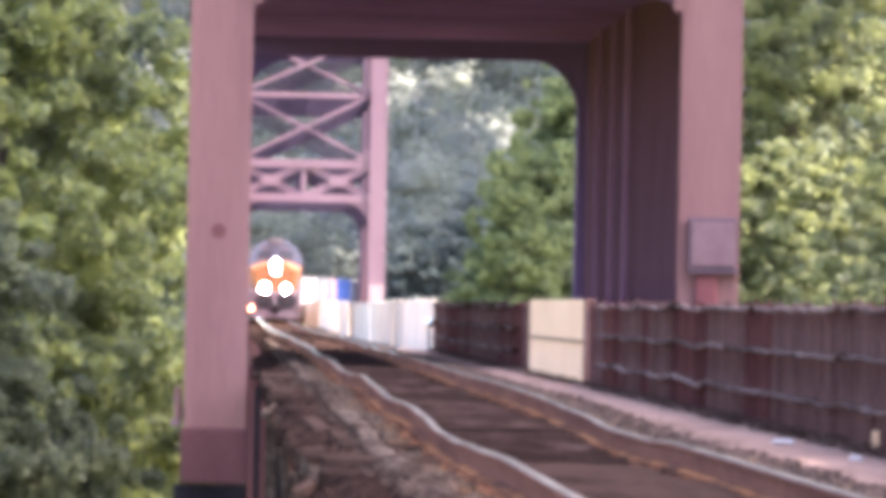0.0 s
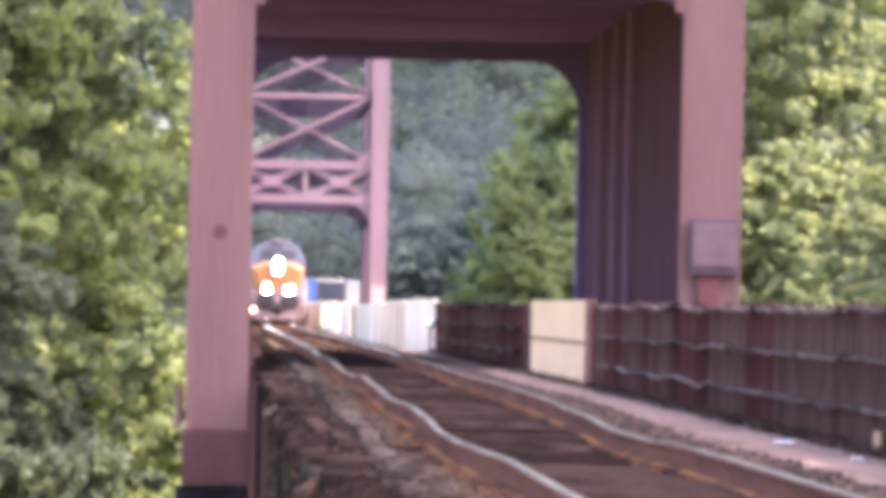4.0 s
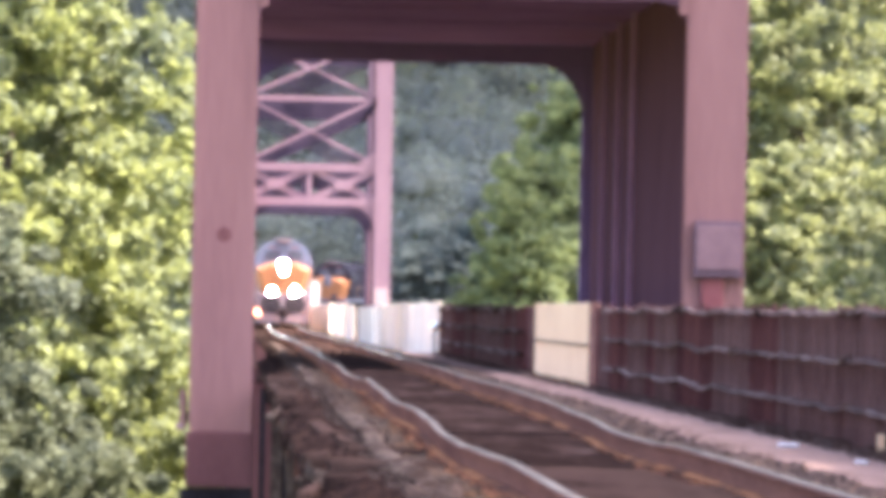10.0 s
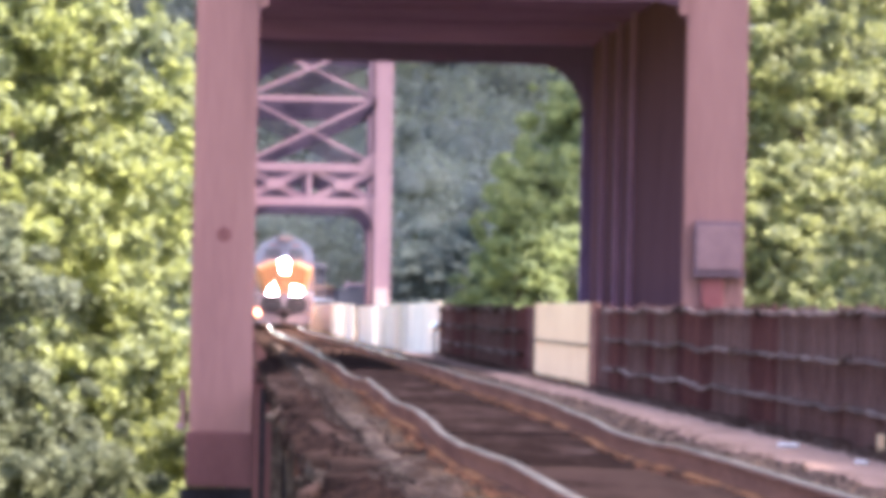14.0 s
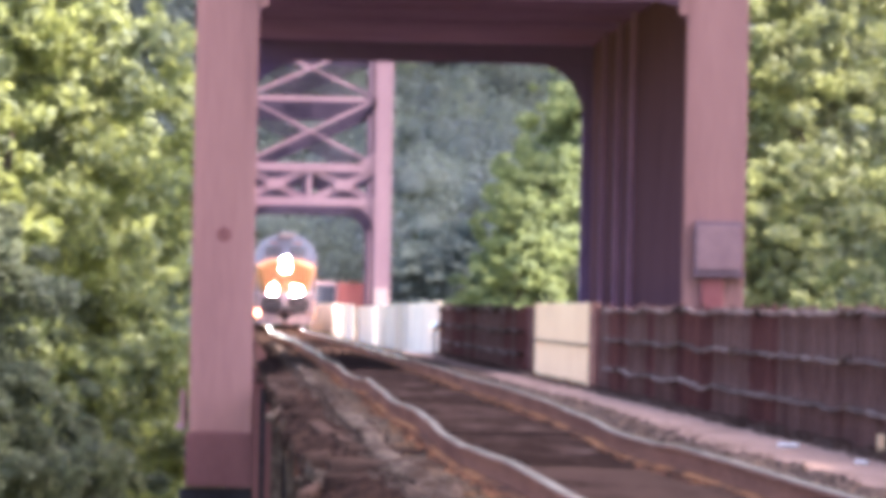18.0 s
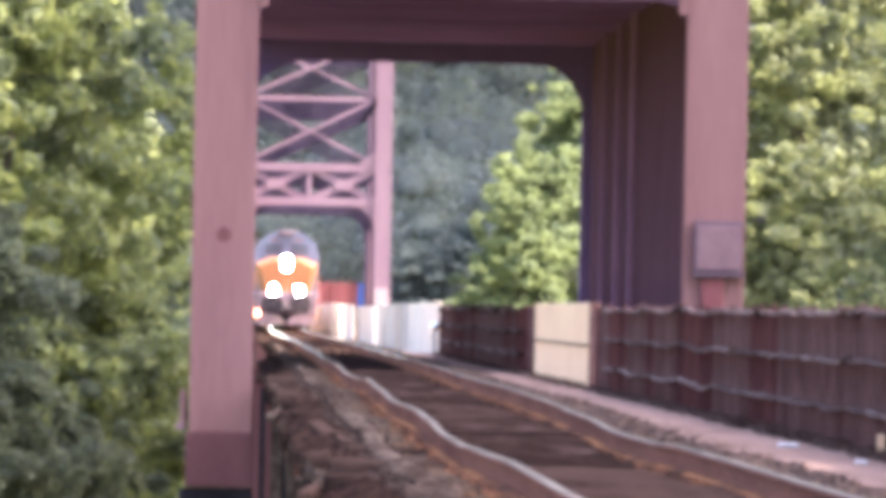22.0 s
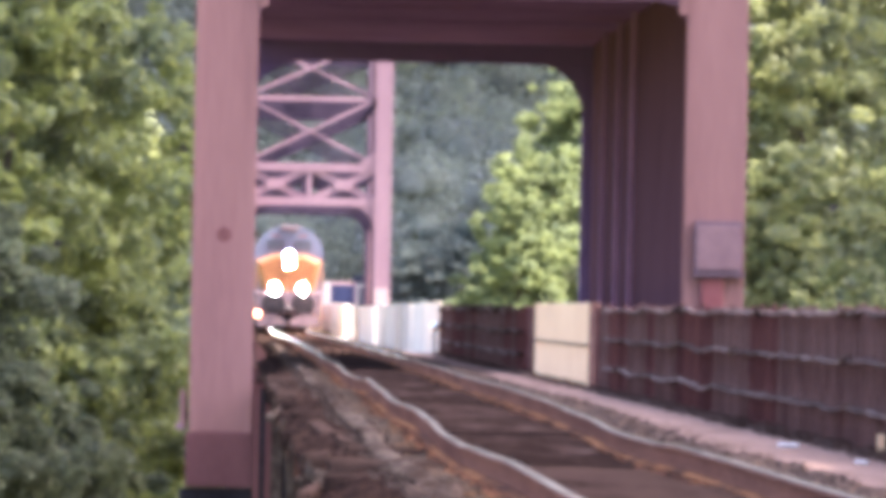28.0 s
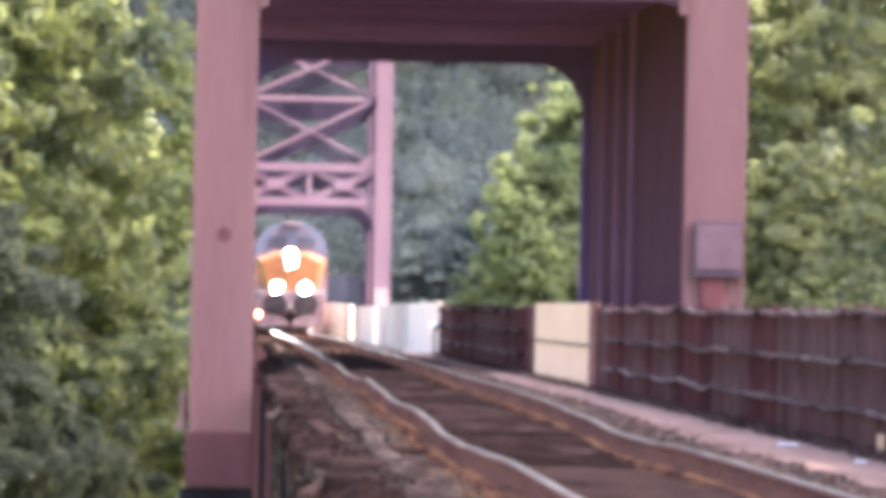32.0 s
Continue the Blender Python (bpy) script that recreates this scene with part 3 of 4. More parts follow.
bmesh.ops.create_uvsphere(bm, u_segments=14, v_segments=10, radius=0.13, matrix=pose(0, 0, 0.52))
part("reflector_ball", bm, lens, refl, smooth=True)
part("stem", rod(bmesh.new(), (0, 0, -0.16), (0, 0, 0.42), 0.03), M_DARK, refl)

# weeds along the fence foot, and litter on the walkway
rng = np.random.default_rng(3)
n = 24000
py = 62 + 270 * rng.random(n) ** 1.5
clump = np.sin(py * 0.9) + np.sin(py * 2.3 + 1) + rng.normal(size=n) * 0.5
py, n = py[clump > 0.1], int((clump > 0.1).sum())
px = np.where(rng.random(n) < 0.6, FX - 0.14 + rng.normal(size=n) * 0.05, 1.45 + rng.normal(size=n) * 0.12)
hh, lean = rng.uniform(0.03, 0.12, n) * np.where(px > 2, 1, 0.45), rng.normal(size=(n, 2)) * 0.08
zz = np.full(n, -0.155)
vs = np.stack((np.stack((px - 0.012, py, zz), 1), np.stack((px + 0.012, py + 0.02, zz), 1), np.stack((px + lean[:, 0], py + lean[:, 1], zz + hh), 1)), 1).reshape(-1, 3)
me = bpy.data.meshes.new("weeds")
me.from_pydata(vs.tolist(), [], np.arange(3 * n).reshape(-1, 3).tolist())
me.materials.append(mat("dry_weeds", (0.07, 0.05, 0.042), (0.2, 0.14, 0.115), 0.9, 0, 3, 20, 0.0))
tagged(new("weeds", me), "dry brown weeds along the fence foot", "weeds", kind="stuff")
M_PAPER = mat("white_litter", (0.75, 0.74, 0.72), (0.85, 0.84, 0.82), 0.4, 0, 4, 20, 0.1)
for x, y, w, d in ((2.15, 113.7, 0.16, 0.5), (2.2, 101.6, 0.08, 0.35)):
    b = bmesh.new()
    g = [[b.verts.new((x + w * (i / 3 - 0.5), y + d * (j / 3 - 0.5), -0.125 + 0.012 * math.sin(3.1 * i + 2 * j))) for i in range(4)] for j in range(4)]
    for j in range(3):
        for i in range(3):
            b.faces.new((g[j][i], g[j][i + 1], g[j + 1][i + 1], g[j + 1][i]))
    r = bmesh.ops.extrude_face_region(b, geom=b.faces[:])
    for v in r["geom"]:
        if isinstance(v, bmesh.types.BMVert):
            v.co.z -= 0.012
    tagged(link("litter", b, M_PAPER), "crumpled white scrap lying on the walkway", "litter", group="litter")
stake = thing("marker_post", "short white marker post at the fence foot", "marker post", pose(2.56, 106.0, -0.16))
part("stake", bx(-0.03, 0.03, -0.03, 0.03, 0, 0.2, 0.008), M_CREAM, stake)
part("stake_foot", bx(-0.06, 0.06, -0.06, 0.06, -0.02, 0.03, 0.008), M_TIMBER, stake)

# ---- near bridge span ----
NY, RY = 240.0, 312.0
LI, LO, RI, RO = -2.15, -3.26, 5.44, 6.52   # inner and outer faces of the end posts


def end_post(x0, x1, y, z0, z1, parent, material, depth=0.9, name="end_post"):
    """A riveted box post: two webs, cover plates with proud edge angles and battens inside."""
    b = bx(x0, x1, y, y + depth, z0, z1, 0.02)
    o = part(name, b, material, parent)
    w = x1 - x0
    for s, e in ((x0 + 0.0, x0 + 0.13 * w), (x1 - 0.13 * w, x1)):
        part("edge_angle", bx(s + 0.004, e - 0.004, y - 0.009, y - 0.002, z0, z1, 0.003), material, o)
    return o


near = thing("bridge_span", "faded pink steel railway bridge portal and dark covered span", "bridge", kind="structure")
for x0, x1 in ((LO, LI), (RI, RO)):
    post = end_post(x0, x1, NY, -1.3, 9.5, near, M_PAINT)
    foot = part("post_foot", bx(x0 - 0.05, x1 + 0.04, NY - 0.06, NY + 0.98, -2.27, -1.3, 0.02), M_BASE, near, "darker rusty foot of the post")
    for k in range(8):
        part("grille_bar", bx(x0 + 0.08 + 0.13 * k, x0 + 0.13 + 0.13 * k, NY, NY + 0.1, -2.75, -2.27), M_DARK, foot)
    part("bearing", bx(x0 - 0.15, x1 + 0.15, NY + 0.1, NY + 1.0, -3.0, -2.3, 0.03), M_DARK, foot)
    part("pier", bx(x0 - 0.8, x1 + 0.8, NY - 1.2, NY + 2.2, -14, -3.0, 0.08), M_STONE, near)
part("side_bracket", bx(LO - 0.17, LO - 0.051, NY + 0.1, NY + 0.4, -1.28, -0.55, 0.04), M_PAINT, near)
part("bracket_bolt", rod(bmesh.new(), (LO - 0.16, NY - 0.06, -1.2), (LO - 0.16, NY + 0.1, -1.2), 0.07, 10), M_PAINT_FAR, near)
part("rust_patch_plate", rod(bmesh.new(), (-2.7, NY - 0.005, 2.2), (-2.7, NY - 0.002, 2.2), 0.13, 14), M_OXIDE, near)
for k in range(5):
    part("end_bent_post", bx(-2.12 + 0.2 * k, -2.02 + 0.2 * k, NY - 6 - k, NY - 5.8 - k, -3.0, -0.5 - 0.1 * (k % 2)), M_OXIDE, near)
part("end_bent_plate", bx(-2.13, -1.2, NY - 4, NY - 3.95, -3.0, -0.5), M_DARK, near)
# curved knee plates in the top corners of the front portal
for x, s in ((LI, 1), (RI, -1)):
    b = prism(bmesh.new(), [(x, 6.02), (x, 6.9), (x + s * 0.5, 6.9), (x + s * 0.5, 6.48), (x + s * 0.2, 6.4), (x + s * 0.06, 6.24)][::s], NY + 0.05, NY + 0.2)
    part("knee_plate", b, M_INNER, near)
    part("knee_gusset", bx(min(x, x + s * 0.16), max(x, x + s * 0.16), NY - 0.04, NY - 0.01, 6.25, 7.2), M_PAINT, near)
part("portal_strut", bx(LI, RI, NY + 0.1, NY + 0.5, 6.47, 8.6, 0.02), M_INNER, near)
# side walls: deep plate and posts
for x, s in ((LI, -1), (RI, 1)):
    xa, xb = (x - 0.27, x - 0.22) if s < 0 else (x + 0.22, x + 0.27)
    if s > 0:
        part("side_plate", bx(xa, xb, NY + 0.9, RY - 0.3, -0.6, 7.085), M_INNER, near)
    part("bottom_chord", bx(min(x, x + s * 0.8), max(x, x + s * 0.8), NY + 0.9, RY, -2.0, -0.9, 0.02), M_OXIDE, near)
    for y in (274, 284, 295):
        part("side_post", bx(min(x, x + s * 0.11), max(x, x + s * 0.11), y, y + 0.45, -0.9, 7.05, 0.015), M_RIB, near)
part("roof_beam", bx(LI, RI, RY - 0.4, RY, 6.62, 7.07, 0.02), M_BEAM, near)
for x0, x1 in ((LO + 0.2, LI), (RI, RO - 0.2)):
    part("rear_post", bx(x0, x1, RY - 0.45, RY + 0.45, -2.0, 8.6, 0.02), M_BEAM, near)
# rounded corners of the rear opening
for x, s, R, H in ((LI, 1, 1.45, 0.98), (RI, -1, 1.1, 1.3)):
    pts = [(x, 7.0)]
    pts += [(x + s * R * (1 - math.sin(radians(a))), 6.64 - H + H * math.cos(radians(a))) for a in range(90, -1, -10)]
    pts += [(x + s * R, 7.0)]
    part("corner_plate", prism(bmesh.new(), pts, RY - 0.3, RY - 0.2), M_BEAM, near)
roof = bmesh.new()
for k in range(24):
    box(roof, LI - 0.6, RI + 1.3, NY + 0.5 + 3 * k, NY + 3.495 + 3 * k, 7.09, 7.2)
tagged(link("ceiling", roof, M_CEIL), "plated roof of the bridge span, purple shade tone in its colour", "ceiling", kind="structure")
for k in range(3):
    part("roof_cross_beam", bx(LI, RI, NY + 22 + 13 * k, NY + 22.3 + 13 * k, 7.05, 7.08), M_CEIL, near)
for k in range(10):
    part("floor_beam", bx(LI, RI, NY + 1 + 7.8 * k, NY + 1.4 + 7.8 * k, -1.9, -0.48), M_OXIDE, near)
for x in (-1.0, 1.0):
    part("stringer", bx(x - 0.15, x + 0.15, NY + 0.2, RY, -1.2, -0.47), M_OXIDE, near)

sign = thing("equipment_box", "grey metal plate box hung on the pink post", "box")
part("box_body", bx(5.62, 6.48, NY - 0.28, NY - 0.03, 1.68, 2.6, 0.02), M_RIM, sign, "darker rim of the box")
part("lid", bx(5.66, 6.44, NY - 0.305, NY - 0.282, 1.75, 2.53, 0.01), M_PLATE, sign)
part("drip_edge", bx(5.6, 6.5, NY - 0.3, NY - 0.02, 1.61, 1.676, 0.01), M_RIM, sign)
part("conduit", bx(5.75, 6.15, NY - 0.16, NY - 0.03, -0.2, 1.6, 0.04), M_CONDUIT, sign, "dull red conduit below")

# middle deck between the spans
mid = thing("viaduct_deck", "rusty steel deck girders between the bridge spans", "bridge", kind="structure")
for x in (-1.0, 1.0):
    part("girder", bx(x - 0.15, x + 0.15, RY + 0.6, 786, -2.6, -0.72), M_OXIDE, mid)
for k in range(7):
    y = 350 + 64 * k
    part("pier", bx(-2.6, 3.4, y - 1.2, y + 1.2, -14, -2.6, 0.1), M_STONE, mid)

# ---- far truss ----
FY = 787.0
FS = 0.17
far = thing("bridge_truss", "tall chalky pink steel truss with latticed portal", "bridge", kind="structure")
fl0, fl1, fr0, fr1 = LI - 1.2 + FS, LI + FS, RI + 0.2, RI + 1.17
dzf = -0.25


def frame_at(y, paint, post=True):
    """One cross frame of the truss: posts, latticed portal, curved knees and sway bracing."""
    xl, xr = fl1, fr0
    xm = (xl + xr) / 2
    for x0, x1 in ((fl0, fl1), (fr0, fr1)):
        if post:
            end_post(x0, x1, y, -2.2, 22.0, far, paint, 0.8)
        else:
            part("truss_post", bx(x0 if x0 < 0 else x0 + 0.28, x1 if x0 < 0 else x1 - 0.2, y, y + 0.5, -2.2, 22), paint, far)
    z0, z1, z2 = 6.85, 9.3, 13.05
    xr = xr if post else xr + 0.28
    part("portal_chord", bx(xl, xr, y + 0.1, y + 0.6, z0, z0 + 0.46), paint, far)
    part("portal_chord", bx(xl, xr, y + 0.1, y + 0.6, z1 - 0.46, z1), paint, far)
    part("portal_mid_post", bx(xm - 0.14, xm + 0.14, y + 0.15, y + 0.4, z0 + 0.46, z1 - 0.46), paint, far)
    for s in (-1, 1):
        u, w = (xl, xm - 0.14) if s < 0 else (xm + 0.14, xr)
        c = (u + w) / 2
        part("lattice_bar", bar(bmesh.new(), (u, y + 0.2, z0 + 0.35), (w, y + 0.2, z1 - 0.35), 0.42 if post else 0.26, 0.08), paint, far)
        part("lattice_bar", bar(bmesh.new(), (u, y + 0.32, z1 - 0.35), (w, y + 0.32, z0 + 0.35), 0.42 if post else 0.26, 0.08), paint, far)
        if post:
            part("lattice_plate", prism(bmesh.new(), [(c - 0.62, 8.07), (c - 0.3, 7.75), (c + 0.3, 7.75), (c + 0.62, 8.07), (c + 0.3, 8.4), (c - 0.3, 8.4)], y + 0.1, y + 0.145), paint, far)
    for x, s in ((xl, 1), (xr, -1)):
        pts = [(x, z0)] + [(x + s * 1.5 * (1 - math.sin(radians(a))), z0 - 1.5 * (1 - math.cos(radians(a)))) for a in range(0, 91, 15)]
        part("knee_plate", prism(bmesh.new(), pts, y + 0.15, y + 0.45), paint, far)
        if post:
            pts = [(x, z1), (x + s * 1.0, z1), (x, z1 + 0.75)]
            part("gusset_plate", prism(bmesh.new(), pts[::s], y + 0.08, y + 0.13), paint, far)
    for z in (z2, 16.6, 20.3):
        part("sway_strut", bx(xl, xr, y + 0.15, y + 0.4, z - 0.14, z + 0.14), paint, far)
    for za, zb in ((z1, z2), (z2 + 0.1, 16.5), (16.7, 20.2)):
        part("sway_brace", bar(bmesh.new(), (xl, y + 0.2, za), (xr, y + 0.2, zb), 0.19 if post else 0.12, 0.1), paint, far)
        part("sway_brace", bar(bmesh.new(), (xl, y + 0.34, zb), (xr, y + 0.34, za), 0.19 if post else 0.12, 0.1), paint, far)


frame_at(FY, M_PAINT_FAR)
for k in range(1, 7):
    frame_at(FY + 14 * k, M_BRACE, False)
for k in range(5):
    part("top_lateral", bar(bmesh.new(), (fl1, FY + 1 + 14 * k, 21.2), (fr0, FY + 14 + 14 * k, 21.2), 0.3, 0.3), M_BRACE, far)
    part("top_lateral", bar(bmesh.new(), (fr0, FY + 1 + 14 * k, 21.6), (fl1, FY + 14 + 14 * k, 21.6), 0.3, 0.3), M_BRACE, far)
for x0, x1 in ((fl0, fl1), (fr0, fr1)):
    part("top_chord", bx(x0, x1, FY + 0.8, FY + 88, 20.9, 22, 0.02), M_PAINT_FAR, far)
    part("bottom_chord", bx(x0, x1, FY + 0.8, FY + 88, -2.2, -1.0, 0.02), M_PAINT_FAR, far)
    for k in range(4):
        a, c = ((x0 + x1) / 2, FY + 0.8 + 18 * k, -1.0 if k % 2 else 21), ((x0 + x1) / 2, FY + 18 + 18 * k, 21 if k % 2 else -1.0)
        part("diagonal", rod(bmesh.new(), a, c, 0.25, 4), M_PAINT_FAR, far)
for x in (-1.0, 1.0):
    part("stringer", bx(x + 0.1, x + 0.4, FY, FY + 210, -1.6, -0.73), M_OXIDE, far)
for y in (FY, FY + 73, FY + 140):
    part("pier", bx(fl0 - 1, fr1 + 1, y - 1.5, y + 1.5, -14, -2.2, 0.1), M_STONE, far)
# Added sheet whose pale colour stands in for a sunlit patch.
part("bright_patch_sheet", bx(fr0 + 0.08, fr1 - 0.08, FY - 0.05, FY - 0.015, 0.85, 2.1, 0.01), M_PALE, far, "added pale sheet for the bright patch on the post foot")
# the bank that the line runs on behind the far truss
b = bmesh.new()
prev = None
for k in range(40):
    p = 985 + 12 * k
    x, y, a = along(p)
    row = [b.verts.new((x + u * math.cos(a), y - u * math.sin(a), z)) for u, z in ((-16, -12), (-3.2, -0.75), (-2.4, -0.72), (2.4, -0.72), (3.2, -0.75), (16, -12))]
    if prev:
        for i in range(5):
            b.faces.new((prev[i], prev[i + 1], row[i + 1], row[i]))
    prev = row
tagged(link("embankment", b, M_GRIT), "grey ballast railway embankment beyond the bridge", "embankment", kind="structure")

# ---- trees ----
def leaf_mesh(name, centres, radii, count, size, seed, material, squash=0.75, jitter=1.7, inner=0.1):
    """Many small leaf sprays scattered over the outer shells of clumps."""
    rng = np.random.default_rng(seed)
    c, r = np.array(centres), np.array(radii)
    w = r ** 2 / (r ** 2).sum()
    k = rng.choice(len(c), count, p=w)
    d = rng.normal(size=(count, 3))
    d /= np.linalg.norm(d, axis=1)[:, None]
    rad = r[k] * rng.uniform(inner, 1.0, count) ** 0.45 * rng.uniform(0.8, 1.25, count)
    pos = c[k] + d * rad[:, None] * np.array((1, 1, squash))
    nrm = d + rng.normal(size=(count, 3)) * jitter
    nrm /= np.linalg.norm(nrm, axis=1)[:, None]
    t = np.cross(nrm, rng.normal(size=(count, 3)))
    t /= np.linalg.norm(t, axis=1)[:, None]
    u = np.cross(nrm, t)
    s = (size * rng.uniform(0.5, 1.3, count))[:, None]
    a, b2 = pos - t * s, pos + t * s
    f = pos + u * s * 1.1 - nrm * s * 0.3
    verts = np.stack((a, b2, f), 1).reshape(-1, 3)
    me = bpy.data.meshes.new(name)
    me.vertices.add(count * 3)
    me.vertices.foreach_set("co", verts.astype(np.float32).ravel())
    me.loops.add(count * 3)
    me.loops.foreach_set("vertex_index", np.arange(count * 3, dtype=np.int32))
    me.polygons.add(count)
    me.polygons.foreach_set("loop_start", np.arange(0, count * 3, 3, dtype=np.int32))
    me.update(calc_edges=True)
    me.validate()
    me.materials.append(material)
    return me


def tree(label, x, y, base, height, spread, seed, leaves, size, material, clumps=70, low=0.12, group="", lean=0.0, peak=1.0, loose=1.0, full=11, puff=1.0):
    """A tapered trunk with limbs and a lumpy, open crown."""
    rng = random.Random(seed)
    clumps = int(clumps * 4.2)
    t = thing("tree", label, "tree", pose(x, y, base), group)
    b = bmesh.new()
    r0 = 0.011 * height + 0.06
    pts = [Vector((0, 0, -0.3))]
    for k in range(1, 7):
        pts.append(Vector((rng.uniform(-0.25, 0.25) * k * 0.4 + lean * k, rng.uniform(-0.25, 0.25) * k * 0.4, height * 0.85 * k / 6)))
    for k in range(6):
        rod(b, pts[k], pts[k + 1], r0 * (1 - k / 6.6), 9, r0 * (1 - (k + 1) / 6.6))
    part("trunk", b, M_BARK, t)
    centres, radii = [], []
    boughs = max(9, clumps // full)
    per = clumps // boughs + 1
    for k in range(boughs):
        h = low + (1 - low) * (k + rng.random()) / boughs
        env = math.sin(math.pi * min(1, (h - low * 0.6) / (1.08 - low * 0.6)) ** (0.75 * peak)) ** 0.7
        a = rng.uniform(0, 2 * math.pi)
        rr = spread * env * rng.uniform(0.15, 1.0) ** 0.6
        c = Vector((rr * math.cos(a) + lean * 6 * h, rr * math.sin(a), height * h + rng.uniform(-0.5, 0.5)))
        wide = spread * rng.uniform(0.13, 0.24) * loose
        for q in range(per):
            centres.append(c + Vector((rng.gauss(0, wide), rng.gauss(0, wide), rng.gauss(0, wide * 0.5))))
            radii.append(rng.uniform(0.045, 0.125) * spread * (0.7 + 0.5 * env) * puff)
        if k % (2 if full > 8 else 5) == 0:
            j = min(5, int(h * 6 * 0.8))
            part("branch", rod(bmesh.new(), pts[j].lerp(pts[j + 1], 0.5), c, r0 * 0.1, 5, r0 * 0.02), M_BARK, t)
    ob = new("crown", leaf_mesh("crown", centres, radii, leaves, size, seed, material))
    ob.parent = t
    return t


def place(px, py, s):
    """World x and z of a direction from the eye at scale s (where s is the lens over the distance)."""
    dx, dy = px - VX, py - VY
    r = radians(ROLL)
    return EYE[0] + (dx + r * dy) / s, EYE[2] - (dy - r * dx) / s


LOW = "leafy tree low on the river bank, shade put into its leaves"
LEFT = "broad leafy green tree on the near river bank"
for x, y, h, w, sd, lv, sz, cl in ((-9.6, 420, 25.5, 5.6, 11, 92000, 0.15, 210), (-6.7, 455, 23.0, 4.0, 12, 60000, 0.15, 160), (-11.8, 400, 16.0, 4.6, 13, 48000, 0.145, 140),
                                   (-6.3, 432, 13.6, 3.2, 14, 36000, 0.145, 110), (-13.5, 520, 28.0, 6.0, 15, 30000, 0.23, 140), (-9.0, 560, 23.0, 5.0, 16, 30000, 0.23, 140),
                                   (-8.2, 405, 9.5, 3.4, 17, 32000, 0.145, 100), (-5.2, 470, 15.5, 2.6, 18, 30000, 0.15, 90), (-11.4, 412, 22.5, 3.8, 19, 50000, 0.15, 130)):
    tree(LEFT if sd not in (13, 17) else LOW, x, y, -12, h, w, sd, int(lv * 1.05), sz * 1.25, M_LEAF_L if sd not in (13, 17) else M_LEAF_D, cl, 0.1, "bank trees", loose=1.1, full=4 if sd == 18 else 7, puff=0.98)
RIGHT = "pale green leafy tree on the willow bank"
for x, y, h, w, sd, lv, sz, cl in ((19.2, 520, 25.0, 5.8, 21, 96000, 0.15, 210), (23.0, 480, 18.0, 5.0, 22, 70000, 0.145, 170), (17.8, 500, 16.6, 4.2, 23, 56000, 0.145, 150),
                                   (27.0, 560, 28.0, 6.4, 24, 32000, 0.21, 150), (20.5, 470, 12.0, 3.6, 25, 36000, 0.14, 110)):
    tree(RIGHT, x, y, -10, h, w, sd, int(lv * 1.2), sz * 1.1, M_LEAF_R, cl, 0.08, "willow bank trees", loose=1.3, full=4, puff=0.9)
MIDT = "sunlit green tree beyond the bridge"
for x, y, h, w, sd, lv, sz, cl in ((23.6, 1010, 28.6, 6.4, 31, 46000, 0.25, 170), (19.8, 1000, 23.2, 5.0, 32, 36000, 0.25, 140), (30.0, 1040, 31.0, 7.0, 33, 26000, 0.28, 130),
                                   (20.3, 985, 17.0, 4.9, 34, 30000, 0.24, 120), (18.0, 980, 20.2, 3.5, 35, 26000, 0.24, 110)):
    tree(MIDT, x, y, -11, h, w, sd, int(lv * 2.1), sz * 0.8, M_LEAF_C, cl, 0.15, "trees beyond", loose=1.0, full=4, puff=1.05)
for k in range(10):
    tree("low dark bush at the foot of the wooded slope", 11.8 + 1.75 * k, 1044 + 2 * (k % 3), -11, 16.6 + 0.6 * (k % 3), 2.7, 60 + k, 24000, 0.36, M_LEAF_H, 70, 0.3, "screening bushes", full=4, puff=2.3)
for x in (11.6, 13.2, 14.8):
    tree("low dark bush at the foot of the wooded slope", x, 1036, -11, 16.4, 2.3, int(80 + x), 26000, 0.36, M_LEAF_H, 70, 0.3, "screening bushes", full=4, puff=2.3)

# woods on the far hillside
rng = random.Random(5)
cs, rs = [], []
for k in range(1250):
    y = rng.uniform(1480, 2300)
    half = y * 0.036
    x = rng.uniform(-half * 1.15, half * 1.15) + y * 0.0156
    z = ground_z(x, y)
    h = rng.uniform(9, 20)
    for q in range(3):
        cs.append((x + rng.gauss(0, 2.2), y + rng.gauss(0, 2), z + h * (0.35 + 0.27 * q)))
        rs.append(rng.uniform(2.6, 4.4))
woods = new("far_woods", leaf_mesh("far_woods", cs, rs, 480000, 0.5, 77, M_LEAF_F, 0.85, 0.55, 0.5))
ball = bmesh.new()
bmesh.ops.create_icosphere(ball, subdivisions=1, radius=1.0)
bv, bf = np.array([v.co for v in ball.verts]), np.array([[v.index for v in f.verts] for f in ball.faces])
ball.free()
ca, ra = np.array(cs), np.array(rs)
cv = (ca[:, None, :] + bv[None] * ra[:, None, None] * np.array((0.55, 0.55, 0.46))).reshape(-1, 3)
cf = (bf[None] + (np.arange(len(ca)) * len(bv))[:, None, None]).reshape(-1, 3)
core = bpy.data.meshes.new("far_woods_mass")
core.from_pydata(cv.tolist(), [], cf.tolist())
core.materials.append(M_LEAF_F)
for poly in core.polygons:
    poly.use_smooth = True
core_ob = new("far_woods_mass", core)
core_ob.parent = woods
tagged(woods, "hazy blue-green wooded hillside beyond the river", "woods", kind="stuff")

